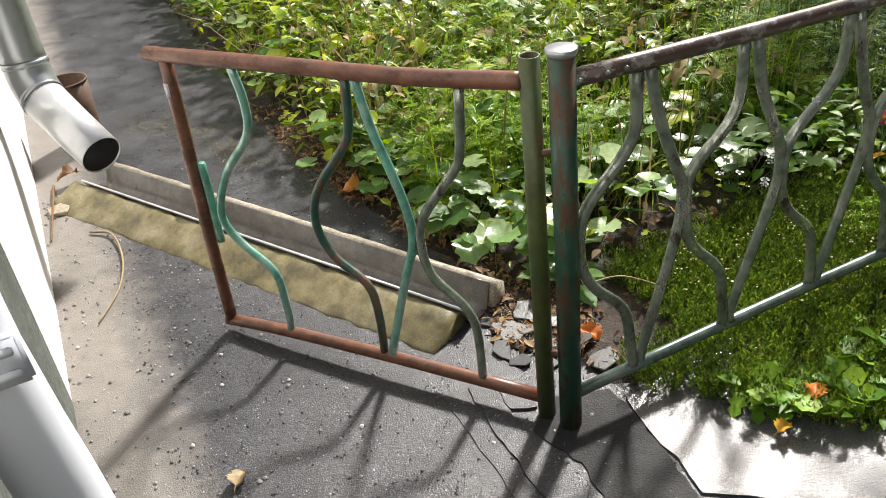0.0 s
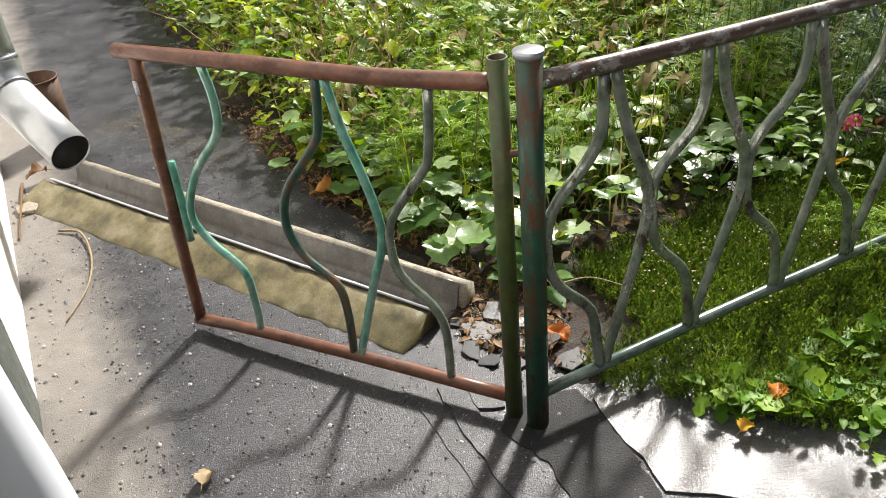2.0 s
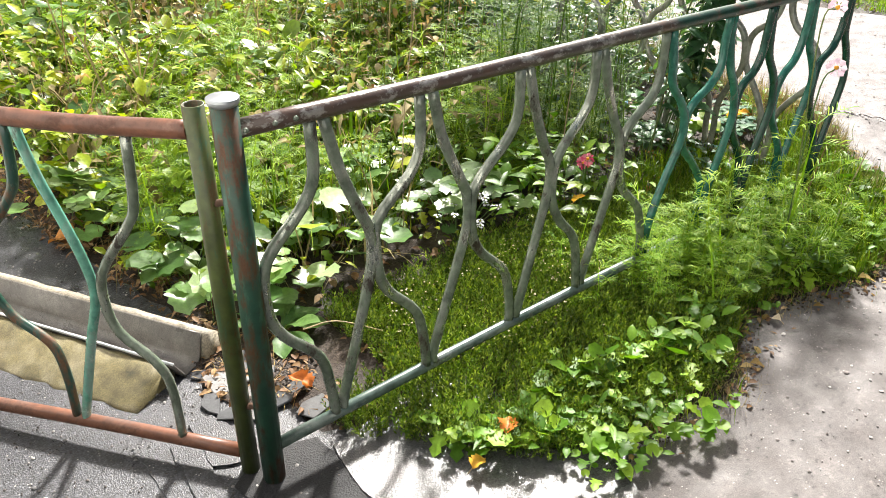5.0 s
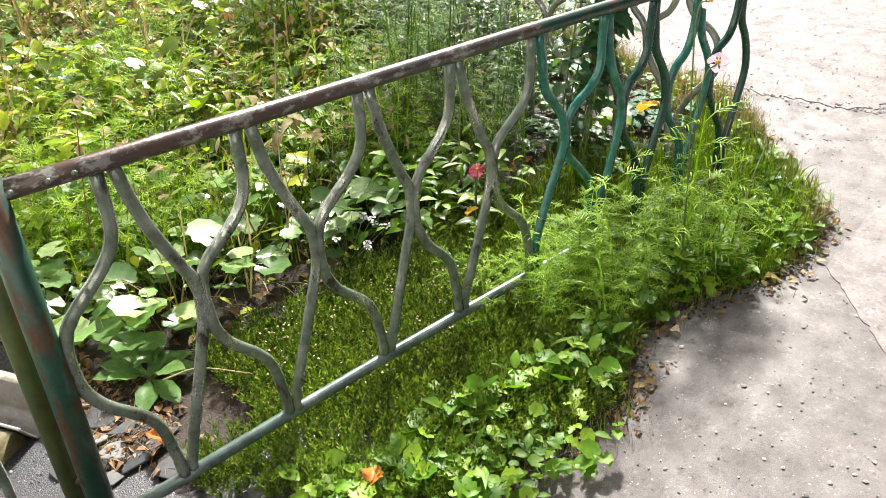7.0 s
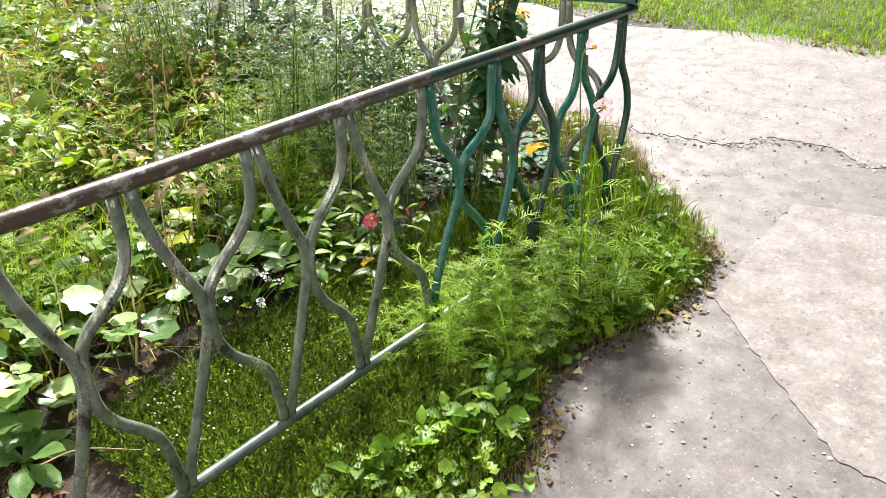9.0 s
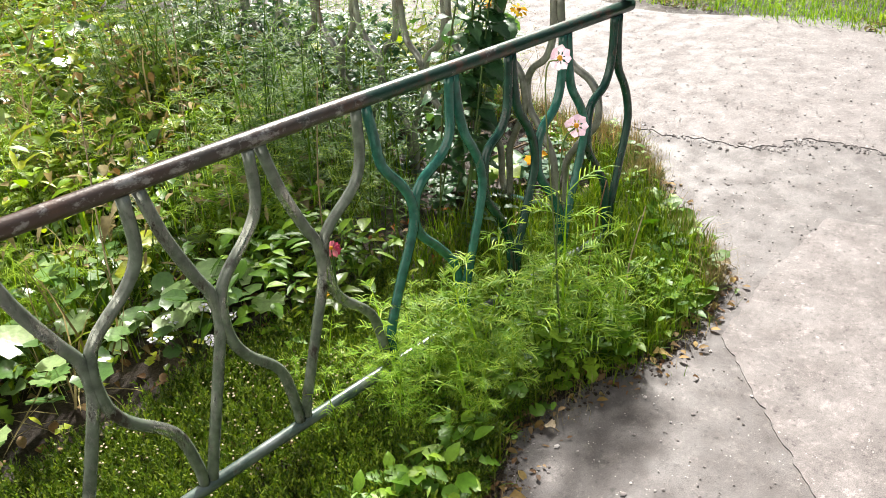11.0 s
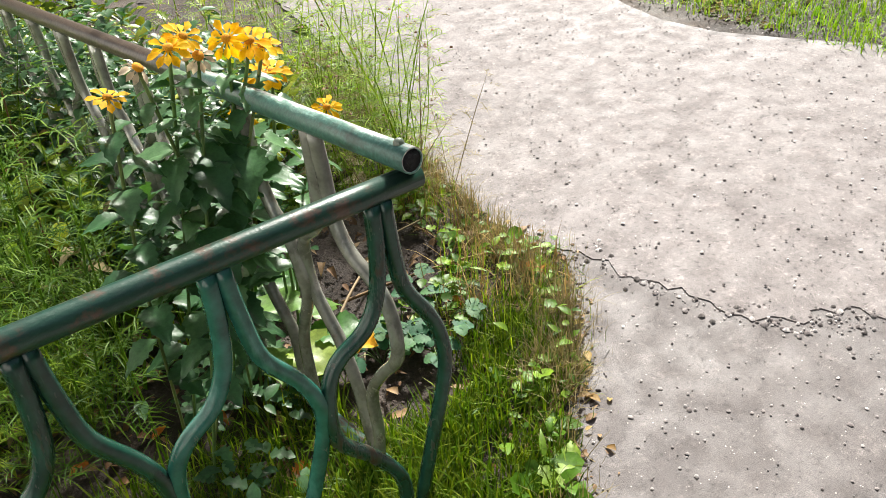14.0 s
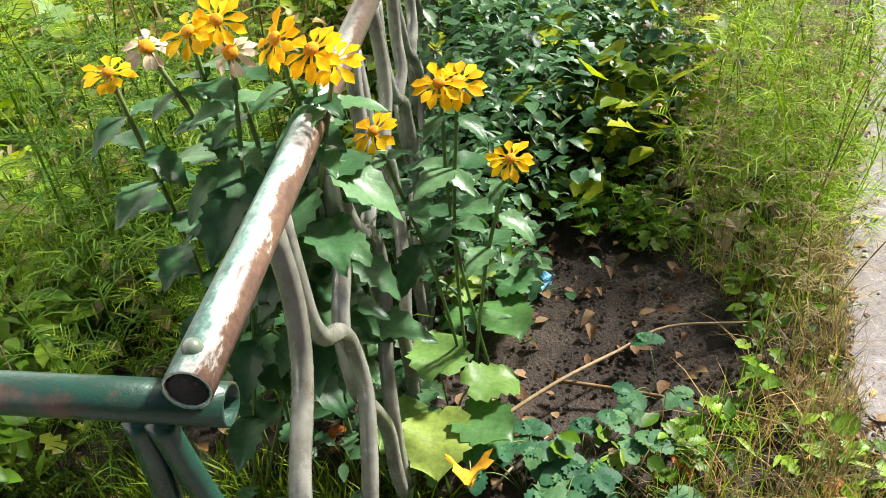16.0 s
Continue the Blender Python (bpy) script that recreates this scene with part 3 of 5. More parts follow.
# ---- unseen dark green walls added round the yard, to screen the low sky ----
for name, lo, hi in (("backdrop_north", (-1.5, 15.0, -0.1), (17.0, 16.5, 10.0)), ("backdrop_east", (16.0, -15.0, -0.1), (17.5, 15.0, 9.0)), ("backdrop_south", (-1.5, -16.5, -0.1), (17.0, -15.0, 10.0))):
    bm = bmesh.new()
    box(bm, lo, hi)
    tagged(part(name, bm, "skyscreen", smooth=False), "unseen dark green wall added to screen the low sky", "trees", kind="structure")

# ---- fence along the bed ----
JOINTS = (0.194, 0.474, 0.775, 1.045, 1.336, 1.632, 1.853, 2.094, 2.35)
LEFT = ((-0.02, 0.995), (-0.022, 0.84), (-0.055, 0.75), (-0.145, 0.63), (-0.155, 0.48), (-0.125, 0.37), (-0.045, 0.245), (-0.02, 0.1), (-0.014, 0.0))
RIGHT = ((0.012, 0.995), (0.04, 0.84), (0.085, 0.69), (0.112, 0.61), (0.116, 0.5), (0.085, 0.36), (0.015, 0.06), (0.01, 0.0))
# the panel by the corner is bent more sharply
LEFT_B = ((-0.013, 0.995), (-0.015, 0.89), (-0.026, 0.79), (-0.06, 0.72), (-0.12, 0.67), (-0.15, 0.6), (-0.148, 0.48), (-0.08, 0.365), (-0.028, 0.25), (-0.025, 0.11), (-0.014, 0.0))
RIGHT_B = ((0.008, 0.995), (0.016, 0.88), (0.03, 0.77), (0.07, 0.675), (0.092, 0.59), (0.09, 0.49), (0.045, 0.29), (0.008, 0.13), (0.006, 0.0))
RAIL_R, BAR_R = 0.019, 0.0135


def rail_z(x):
    return 0.879 - 0.0235 * x


def low_z(x):
    return 0.095 + 0.016 * x - 0.075 * max(0.0, x - 1.3)


fence = thing("garden_fence", (0, 0, 0), "low welded pipe fence with wavy worn grey-green bars", "fence", "garden fences")
part("post", pipe([(0, 0, -0.02), (0.001, 0, 0.5), (0, 0, 0.94)], 0.0265, 16), "postgreen", fence, "dark green post with rust showing")
bm = pipe([(0, 0, 0.934), (0, 0, 0.94), (0, 0, 0.948), (0, 0, 0.9495)], [0.027, 0.0305, 0.0315, 0.029], 24)
part("post_cap", bm, "zincpipe", fence, "flattened pale metal cap")
part("top_rail", pipe([(0.02, 0, rail_z(0) + 0.003), (0.6, 0, rail_z(0.6)), (1.2, 0, rail_z(1.2) + 0.002), (1.8, 0, rail_z(1.8)), (2.425, 0, rail_z(2.425))], RAIL_R, 14, 0.003, 4), "longrail", fence, "brown-grey rail rubbed bare on top")
part("bottom_rail", pipe([(0.02, 0, low_z(0)), (0.8, 0, low_z(0.8)), (1.6, 0, low_z(1.6)), (2.37, 0, low_z(2.37))], 0.0155, 12, 0, 3), "lowrail", fence)
for k in range(3):
    bm = bmesh.new()
    x = (0.028, 0.09, 0.135)[k]
    bmesh.ops.create_icosphere(bm, subdivisions=2, radius=0.006, matrix=Matrix.Translation((x, -RAIL_R, rail_z(x) + 0.004)))
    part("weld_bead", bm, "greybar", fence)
bar_rnd = random.Random(7)
for k, x in enumerate(JOINTS):
    z1, z0 = rail_z(x) - 0.012, low_z(x) + 0.008
    gl = x - JOINTS[k - 1] if k else 0.29
    gr = (JOINTS[k + 1] - x) if k < 8 else 0.21
    for side, prof, gap, lim in ((-1, LEFT if k < 5 else LEFT_B, gl, 0.155), (1, RIGHT if k < 4 else RIGHT_B, gr, 0.116 if k < 4 else 0.092)):
        want = gap * (0.155 if side < 0 else 0.116) / 0.271 - 0.006 if not (k == 8 and side == 1) else 0.09
        pts = [(x + dx * want / lim, bar_rnd.uniform(-0.004, 0.004), z0 + f * (z1 - z0)) for dx, f in prof]
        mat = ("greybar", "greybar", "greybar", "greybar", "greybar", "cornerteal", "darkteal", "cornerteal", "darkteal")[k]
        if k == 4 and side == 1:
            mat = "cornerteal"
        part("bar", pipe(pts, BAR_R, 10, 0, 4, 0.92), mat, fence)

# ---- second fence, from the corner along the bed's end ----
fence2 = thing("garden_fence", (2.41, 0.0, 0.0), "low pipe fence in rubbed pale green, open rail end", "fence", "garden fences")


def rail2(y):
    return (2.404 - 0.055 * y, y, 0.858 - 0.06 * y)


part("top_rail", pipe([rail2(-0.02), rail2(0.5), rail2(1.2), rail2(1.8), rail2(2.4)], 0.0205, 16, 0.003, 3), "endrail", fence2, "pale green rail rubbed to bare metal")
part("bottom_rail", pipe([(2.43 - 0.055 * y, y, 0.045 - 0.02 * y) for y in (0.2, 1.0, 1.7, 2.4)], 0.0155, 10), "railgreen", fence2)
# solid dark plug: shade of the open rail end put in as colour
part("pipe_end_shade", pipe([rail2(-0.0185), rail2(0.1)], 0.0172, 14), "tar", fence2, "dark plug painting the shade in the open pipe end")
bm = bmesh.new()
bmesh.ops.create_icosphere(bm, subdivisions=2, radius=0.009, matrix=Matrix.Translation((2.404, 0.008, 0.877)))
part("bolt_head", bm, "greybar", fence2)
for k in range(9):
    y = 0.25 + 0.238 * k
    cx, cy, cz = rail2(y)
    z1, z0 = cz - 0.014, 0.05 - 0.02 * y
    # both bars swing out at half height; the first one reaches furthest, towards the corner
    for side, prof, scale in ((-1, LEFT_B, 1.05 if k == 0 else 0.68), (1, LEFT_B, 0.86)):
        pts = [(cx + 0.025 * (1 - f) + bar_rnd.uniform(-0.004, 0.004), y + side * abs(dx) * scale, z0 + f * (z1 - z0)) for dx, f in prof]
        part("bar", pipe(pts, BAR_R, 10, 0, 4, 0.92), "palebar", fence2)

# ---- the gate, standing open ----
H = Vector((-0.03, 0.06, 0))
GD = Vector((-0.585, 0.811, 0))


def on_gate(s, z, off=0.0):
    return H + GD * s + Vector((GD.y, -GD.x, 0)) * -off + Vector((0, 0, z))


gate = thing("garden_gate", H, "rusty open pipe gate leaf with wavy teal bars", "gate")
part("gate_post", pipe([on_gate(0, -0.01), on_gate(0.003, 0.5), on_gate(0.004, 0.925)], 0.0215, 16, 0.003), "gatepost", gate, "olive green pipe post, open at the top")
part("top_rail", pipe([on_gate(0.018, 0.872), on_gate(0.09, 0.868), on_gate(0.3, 0.858), on_gate(0.6, 0.858), on_gate(1.035, 0.856)], 0.0195, 14, 0.003, 3), "gatepipe", gate, "rust-brown rail")
part("bottom_rail", pipe([on_gate(0.018, 0.056), on_gate(0.4, 0.055), on_gate(0.8, 0.046), on_gate(1.02, 0.032)], 0.0175, 12, 0, 3), "gatepipe", gate, "rust-brown lower rail resting on the asphalt")
part("end_post", pipe([on_gate(0.975, 0.845), on_gate(0.986, 0.59), on_gate(1.0, 0.32), on_gate(1.006, 0.035)], 0.0175, 12, 0, 3), "gatepipe", gate, "brown end bar with a chip of white")
for pts, mat in (
    (((0.768, 0.845), (0.752, 0.757), (0.768, 0.665), (0.862, 0.557), (0.915, 0.464), (0.928, 0.39), (0.88, 0.325), (0.79, 0.255), (0.775, 0.15), (0.778, 0.055)), "teal"),
    (((0.443, 0.845), (0.457, 0.717), (0.492, 0.655), (0.585, 0.535), (0.608, 0.433), (0.57, 0.35), (0.483, 0.285), (0.462, 0.2), (0.464, 0.06)), "brownteal"),
    (((0.42, 0.845), (0.395, 0.731), (0.36, 0.63), (0.331, 0.53), (0.325, 0.44), (0.365, 0.315), (0.43, 0.1), (0.438, 0.06)), "teal"),
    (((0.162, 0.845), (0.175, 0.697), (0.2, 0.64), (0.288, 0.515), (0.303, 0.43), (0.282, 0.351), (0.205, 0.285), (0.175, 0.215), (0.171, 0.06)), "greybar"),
    (((0.966, 0.555), (0.967, 0.46), (0.97, 0.39), (0.972, 0.31)), "teal"),
):
    part("bar", pipe([on_gate(s, z, -0.012 if s > 0.95 else 0) for s, z in pts], 0.0115, 10, 0, 4), mat, gate)
for z in (0.2, 0.72):
    part("hinge", pipe([(-0.024, 0.05, z), (0.0, 0.0, z + 0.02)], 0.008, 8), "rust", gate, "rusty hinge pin")

# ---- downpipes ----
dp = thing("downpipe", (-0.93, 2.0, 0.25), "galvanised downpipe elbow emptying into the drain channel", "pipe")
part("pipe", pipe([(-0.955, 1.99, 4.0), (-0.955, 1.99, 1.2), (-0.952, 1.985, 0.66), (-0.95, 1.98, 0.6)], 0.077, 28, 0.003), "zincpipe", dp)
part("elbow", pipe([(-0.95, 1.98, 0.615), (-0.947, 1.965, 0.55), (-0.93, 1.92, 0.48)], 0.079, 28, 0.003, 4), "zincpipe", dp)
part("outlet", pipe([(-0.935, 1.93, 0.495), (-0.88, 1.8, 0.425), (-0.811, 1.63, 0.345)], [0.077, 0.075, 0.073], 28, 0.003), "zincbright", dp, "bright cut end of the spout, dark inside")
for p, q in (((-0.951, 1.982, 0.625), (-0.951, 1.98, 0.605)), ((-0.937, 1.936, 0.502), (-0.93, 1.92, 0.49))):
    part("seam", pipe([p, q], 0.081, 28, 0.003), "zincpipe", dp)
# closed black cylinder that paints the spout's inner shade
part("spout_shade", pipe([(-0.9, 1.85, 0.449), (-0.813, 1.635, 0.347)], 0.0695, 24), "tar", dp, "dark plug painting the shade inside the spout")
part("wall_clamp", pipe([(-1.12, 1.99, 0.9), (-0.95, 1.99, 0.9)], 0.01, 8), "zincpipe", dp)

wp = thing("downpipe", (-1.0, -0.33, 0.0), "white painted downpipe strapped to the house wall", "pipe")
part("pipe", pipe([(-1.025, -0.29, 3.5), (-1.025, -0.29, 1.2), (-1.02, -0.3, 0.86), (-0.995, -0.33, 0.6), (-0.975, -0.39, 0.25), (-0.97, -0.42, 0.02)], 0.051, 28, 0.003, 3), "whitepaint", wp)
part("wall_clamp", pipe([(-1.1, -0.29, 1.35), (-1.03, -0.29, 1.35)], 0.01, 8), "whitepaint", wp)
bm = bmesh.new()
box(bm, (-1.02, -0.362, 0.875), (-0.965, -0.348, 0.945), 0.005)
part("bracket", bm, "whitepaint", wp, "white strap bracket")
for z in (0.893, 0.925):
    bm = bmesh.new()
    box(bm, (-1.008, -0.366, z - 0.006), (-0.975, -0.36, z + 0.006), 0.002)
    part("bracket_slot", bm, "whitepaint", wp)

# ---- drain channel with its cement bank ----
A, B = Vector((-0.79, 2.2, 0)), Vector((0.098, 0.52, 0))
CD = (B - A).normalized()
CN = Vector((CD.y, -CD.x, 0)) if Vector((CD.y, -CD.x, 0)).x < 0 else Vector((-CD.y, CD.x, 0))


def along(profile, s0, s1, seed, jit=0.0, step=0.05):
    """Sweeps a cross profile (offset from the back edge, height) along the channel."""
    rnd = random.Random(seed)
    bm = bmesh.new()
    n = int((s1 - s0) / step) + 1
    rows = []
    for i in range(n + 1):
        s = s0 + (s1 - s0) * i / n
        rows.append([bm.verts.new(A + CD * s + CN * (q + rnd.uniform(-jit, jit)) + Vector((0, 0, z + (rnd.uniform(-jit, jit) * 0.5 if z > 0 else 0)))) for q, z in profile])
    m = len(profile)
    for a, b in zip(rows, rows[1:]):
        for j in range(m):
            bm.faces.new((a[j], b[j], b[(j + 1) % m], a[(j + 1) % m]))
    bm.faces.new(rows[0])
    bm.faces.new(rows[-1][::-1])
    bmesh.ops.recalc_face_normals(bm, faces=bm.faces)
    return bm


SL = (B - A).length
drain = thing("drain_channel", A, "shallow metal drain channel bedded in mossy yellowish cement", "drain")
part("channel", along(((0.016, 0.09), (0.02, 0.088), (0.036, 0.02), (0.05, 0.006), (0.1, 0.004), (0.138, 0.066), (0.142, 0.066), (0.104, -0.002), (0.046, 0.0), (0.03, 0.016), (0.012, 0.086)), 0.0, SL - 0.02, 1), "zinc", drain, "dull grey sheet-metal channel")
part("channel_lip", pipe([A + CD * s + CN * 0.14 + Vector((0, 0, 0.067)) for s in (0.0, 0.6, 1.2, SL - 0.02)], 0.0042, 8), "zincbright", drain, "bright folded edge of the channel")
part("back_ledge", along(((-0.035, -0.01), (-0.03, 0.07), (-0.01, 0.084), (0.012, 0.084), (0.022, 0.03), (0.03, -0.01)), 0.0, SL, 2, 0.0025), "ledge", drain, "crumbling cement ledge")
part("bank", along(((0.115, -0.01), (0.125, 0.02), (0.142, 0.056), (0.155, 0.058), (0.19, 0.042), (0.235, 0.022), (0.275, 0.006), (0.295, -0.012)), -0.05, SL - 0.04, 3, 0.006, 0.04), "bank", drain, "yellowish cement bank stained with moss")

# ---- rusty tin by the wall ----
tin = thing("bucket", (-0.86, 2.72, 0), "rusty open tin standing by the house wall", "bucket")
part("body", pipe([(-0.86, 2.72, 0.0), (-0.86, 2.72, 0.15), (-0.86, 2.72, 0.3)], [0.092, 0.095, 0.1], 24, 0.003), "rust", tin)
part("rim", pipe([(-0.86, 2.72, 0.296), (-0.86, 2.72, 0.304)], 0.103, 24, 0.005), "rust", tin)

# ---- foliage by the thousand ----


def tpl_leaf(rows=((0, .04), (.25, .24), (.55, .28), (.82, .15), (1, 0)), fold=0.35, droop=0.25, petiole=0.0):
    v, f = [], []
    for t, w in rows:
        for s in (-1, 0, 1):
            v.append((s * w, t, fold * abs(s) * w - droop * t * t))
    for i in range(len(rows) - 1):
        a = i * 3
        for j in (0, 1):
            f += [(a + j, a + j + 1, a + j + 4), (a + j, a + j + 4, a + j + 3)]
    if petiole:
        n = len(v)
        v += [(-.02, 0, 0), (.02, 0, 0), (0, -petiole * .6, -petiole)]
        f.append((n, n + 1, n + 2))
    return np.array(v), np.array(f)


def tpl_round(lobes=9, cup=0.25, petiole=0.9):
    v, f = [(0, .35, 0)], []
    n = lobes * 2
    for k in range(n):
        a = -math.pi / 2 + 0.25 + (2 * math.pi - 0.5) * k / (n - 1)
        r = 0.5 if k % 2 else 0.44
        v.append((r * math.cos(a), .42 + r * math.sin(a), cup * r * r * 2 - (0.06 if k % 2 else 0)))
    for k in range(1, n):
        f.append((0, k, k + 1))
    m = len(v)
    v += [(-.012, .1, 0), (.012, .1, 0), (0, -petiole * .5, -petiole)]
    f.append((m, m + 1, m + 2))
    return np.array(v), np.array(f)


def tpl_blade(width=0.05, bend=0.5):
    v, f = [], []
    for t, w in ((0, 1), (.4, .85), (.75, .55)):
        v += [(-width * w, bend * t * t, t), (width * w, bend * t * t, t)]
    v.append((0, bend, 0.93))
    for a in (0, 2):
        f += [(a, a + 1, a + 3), (a, a + 3, a + 2)]
    f.append((4, 5, 6))
    return np.array(v), np.array(f)


def tpl_shoot(seed, n=14):
    r = random.Random(seed)
    v, f = [], []
    for k in range(n):
        t = k / n
        a = k * 2.4
        p = Vector((0, 0, t))
        q = p + Vector((math.cos(a) * 0.1, math.sin(a) * 0.1, 0.15))
        s = Vector((-math.sin(a), math.cos(a), 0)) * 0.032
        m = p.lerp(q, 0.55)
        i = len(v)
        v += [tuple(p), tuple(m - s), tuple(m + s), tuple(q)]
        f += [(i, i + 1, i + 2), (i + 1, i + 3, i + 2)]
    return np.array(v), np.array(f)


def scatter(name, tpls, pos, size, yaw, tilt, mat, label, category, kind="stuff", roll=None):
    """One mesh of many small leaves; pos (n, 3), size, yaw and tilt (radians) one for each."""
    pos, size, yaw, tilt = (np.asarray(a, float) for a in (pos, size, yaw, tilt))
    n = len(pos)
    vs, fs, base = [], [], 0
    for i, (tv, tf) in enumerate(tpls):
        pick = np.arange(i, n, len(tpls))
        c, s = np.cos(yaw[pick]), np.sin(yaw[pick])
        ct, st = np.cos(tilt[pick]), np.sin(tilt[pick])
        x = np.broadcast_to(tv[None, :, 0], (len(pick), len(tv)))
        y = tv[None, :, 1] * ct[:, None] - tv[None, :, 2] * st[:, None]
        z = tv[None, :, 1] * st[:, None] + tv[None, :, 2] * ct[:, None]
        k = size[pick][:, None]
        P = np.stack([(x * c[:, None] - y * s[:, None]) * k, (x * s[:, None] + y * c[:, None]) * k, z * k], -1) + pos[pick][:, None, :]
        vs.append(P.reshape(-1, 3))
        fs.append((tf[None] + (np.arange(len(pick)) * len(tv))[:, None, None]).reshape(-1, 3) + base)
        base += len(pick) * len(tv)
    V, F = np.concatenate(vs), np.concatenate(fs)
    me = bpy.data.meshes.new(name)
    me.vertices.add(len(V))
    me.vertices.foreach_set("co", V.ravel())
    me.loops.add(F.size)
    me.loops.foreach_set("vertex_index", F.ravel().astype(np.int32))
    me.polygons.add(len(F))
    me.polygons.foreach_set("loop_start", np.arange(0, F.size, 3, dtype=np.int32))
    me.update(calc_edges=True)
    me.materials.append(M[mat])
    return tagged(new(name, me), label, category, kind=kind)


def spots(n, x0, x1, y0, y1, seed, cond=None, clump=0.0, grow=0.0):
    """Random places in the bed; clump gathers them into tufts."""
    g = np.random.default_rng(seed)
    out = np.zeros((0, 2))
    centres = np.stack([g.uniform(x0, x1, max(4, n // 14)), g.uniform(y0, y1, max(4, n // 14))], 1)
    while len(out) < n:
        p = np.stack([g.uniform(x0, x1, n * 2), g.uniform(y0, y1, n * 2)], 1)
        if clump:
            p = centres[g.integers(0, len(centres), n * 2)] + g.normal(0, clump, (n * 2, 2))
        ok = inside(p[:, 0], p[:, 1], grow)
        if cond is not None:
            ok &= cond(p[:, 0], p[:, 1])
        if not ok.any():
            break
        out = np.concatenate([out, p[ok]])
    return out[:n]


def bed(p, z=0.0):
    return np.column_stack([p, ground_z(p[:, 0], p[:, 1]) + z])


def bare(x, y):
    """Keeps the open soil beyond the fence corner free."""
    d = ((x - 2.72) / 0.36) ** 2 + ((y - 0.98) / 0.36) ** 2
    return d > 1.0


def leaves(name, tpls, n, zone, seed, size, height, mat, label, category, tilt=(-0.5, 0.6), cond=None, clump=0.0, grow=0.0):
    p = spots(n, *zone, seed, cond, clump, grow)
    g = np.random.default_rng(seed + 500)
    m = len(p)
    swell = 0.5 + 0.28 * np.sin(p[:, 0] * 9.1 + seed) * np.sin(p[:, 1] * 7.3 + 2 * seed) + 0.3 * np.sin(p[:, 0] * 3.7 + 1.7 * seed + 2.1 * p[:, 1])
    h = height[0] + (height[1] - height[0]) * g.random(m) ** 0.8 * np.clip(swell + 0.35, 0.25, 1.25)
    return scatter(name, tpls, bed(p) + np.column_stack([np.zeros(m), np.zeros(m), h]), g.uniform(size[0], size[1], m), g.uniform(0, 6.283, m), g.uniform(tilt[0], tilt[1], m), mat, label, category)


def tpl_cosmos(seed, nodes=8, reach=0.3, wide=0.0054, pairs=5):
    """An upright stem with opposite leaves, each cut into narrow curved segments."""
    r = random.Random(seed)
    v, f = [], []

    def ribbon(pts, w):
        d = (pts[-1] - pts[0]).normalized()
        s = d.cross(Vector((r.uniform(-0.5, 0.5), r.uniform(-0.5, 0.5), 1))).normalized() * w
        n = len(v)
        for p, k in zip(pts[:-1], (0.7, 1.0, 0.8)):
            v.extend([tuple(p - s * k), tuple(p + s * k)])
        v.append(tuple(pts[-1]))
        for a in range(0, 2 * (len(pts) - 2), 2):
            f.extend([(n + a, n + a + 1, n + a + 3), (n + a, n + a + 3, n + a + 2)])
        e = n + 2 * (len(pts) - 2)
        f.append((e, e + 1, e + 2))

    lean = Vector((r.uniform(-0.12, 0.12), r.uniform(-0.12, 0.12), 0))
    at = lambda t: lean * t * t + Vector((0, 0, t))
    ribbon([at(0), at(0.35), at(0.7), at(1)], wide * 1.3)
    ribbon([at(0) + Vector((0.004, 0, 0)), at(0.35), at(0.7), at(1)], wide * 1.3)
    for i in range(nodes):
        t = 0.1 + 0.9 * (i + r.uniform(-0.3, 0.3)) / nodes
        for h in (0, math.pi):
            a = i * 1.57 + h + r.uniform(-0.4, 0.4)
            out, side = Vector((math.cos(a), math.sin(a), 0)), Vector((-math.sin(a), math.cos(a), 0))
            L = reach * r.uniform(0.7, 1.2) * (1.15 - 0.5 * t)
            rise = r.uniform(0.2, 0.75)
            leaf_at = lambda s: at(t) + out * L * s + Vector((0, 0, L * (rise * s - 0.55 * s * s)))
            ribbon([leaf_at(0), leaf_at(0.35), leaf_at(0.7), leaf_at(1)], wide * 0.8)
            for j in range(pairs):
                s = 0.3 + 0.62 * j / pairs
                for sg in (-1, 1):
                    q = leaf_at(s)
                    m = L * 0.48 * (1.15 - 0.5 * s) * r.uniform(0.7, 1.2)
                    d = out * 0.75 + side * sg * 0.7 + Vector((0, 0, r.uniform(-0.1, 0.55)))
                    ribbon([q, q + d * m * 0.5 + Vector((0, 0, 0.06 * m)), q + d * m + Vector((0, 0, -0.12 * m))], wide * 0.75)
    return np.array(v), np.array(f)


OVATE, NARROW = tpl_leaf(), tpl_leaf(((0, .02), (.3, .11), (.65, .1), (1, 0)), 0.3, 0.3)
OVATE_P = tpl_leaf(petiole=0.9)
ROUND = [tpl_round(9), tpl_round(7, 0.35), tpl_round(8, 0.1)]
SHOOT = [tpl_shoot(s) for s in (1, 2)]
BLADES = [tpl_blade(0.02, 0.45), tpl_blade(0.03, 0.7), tpl_blade(0.016, 0.2)]

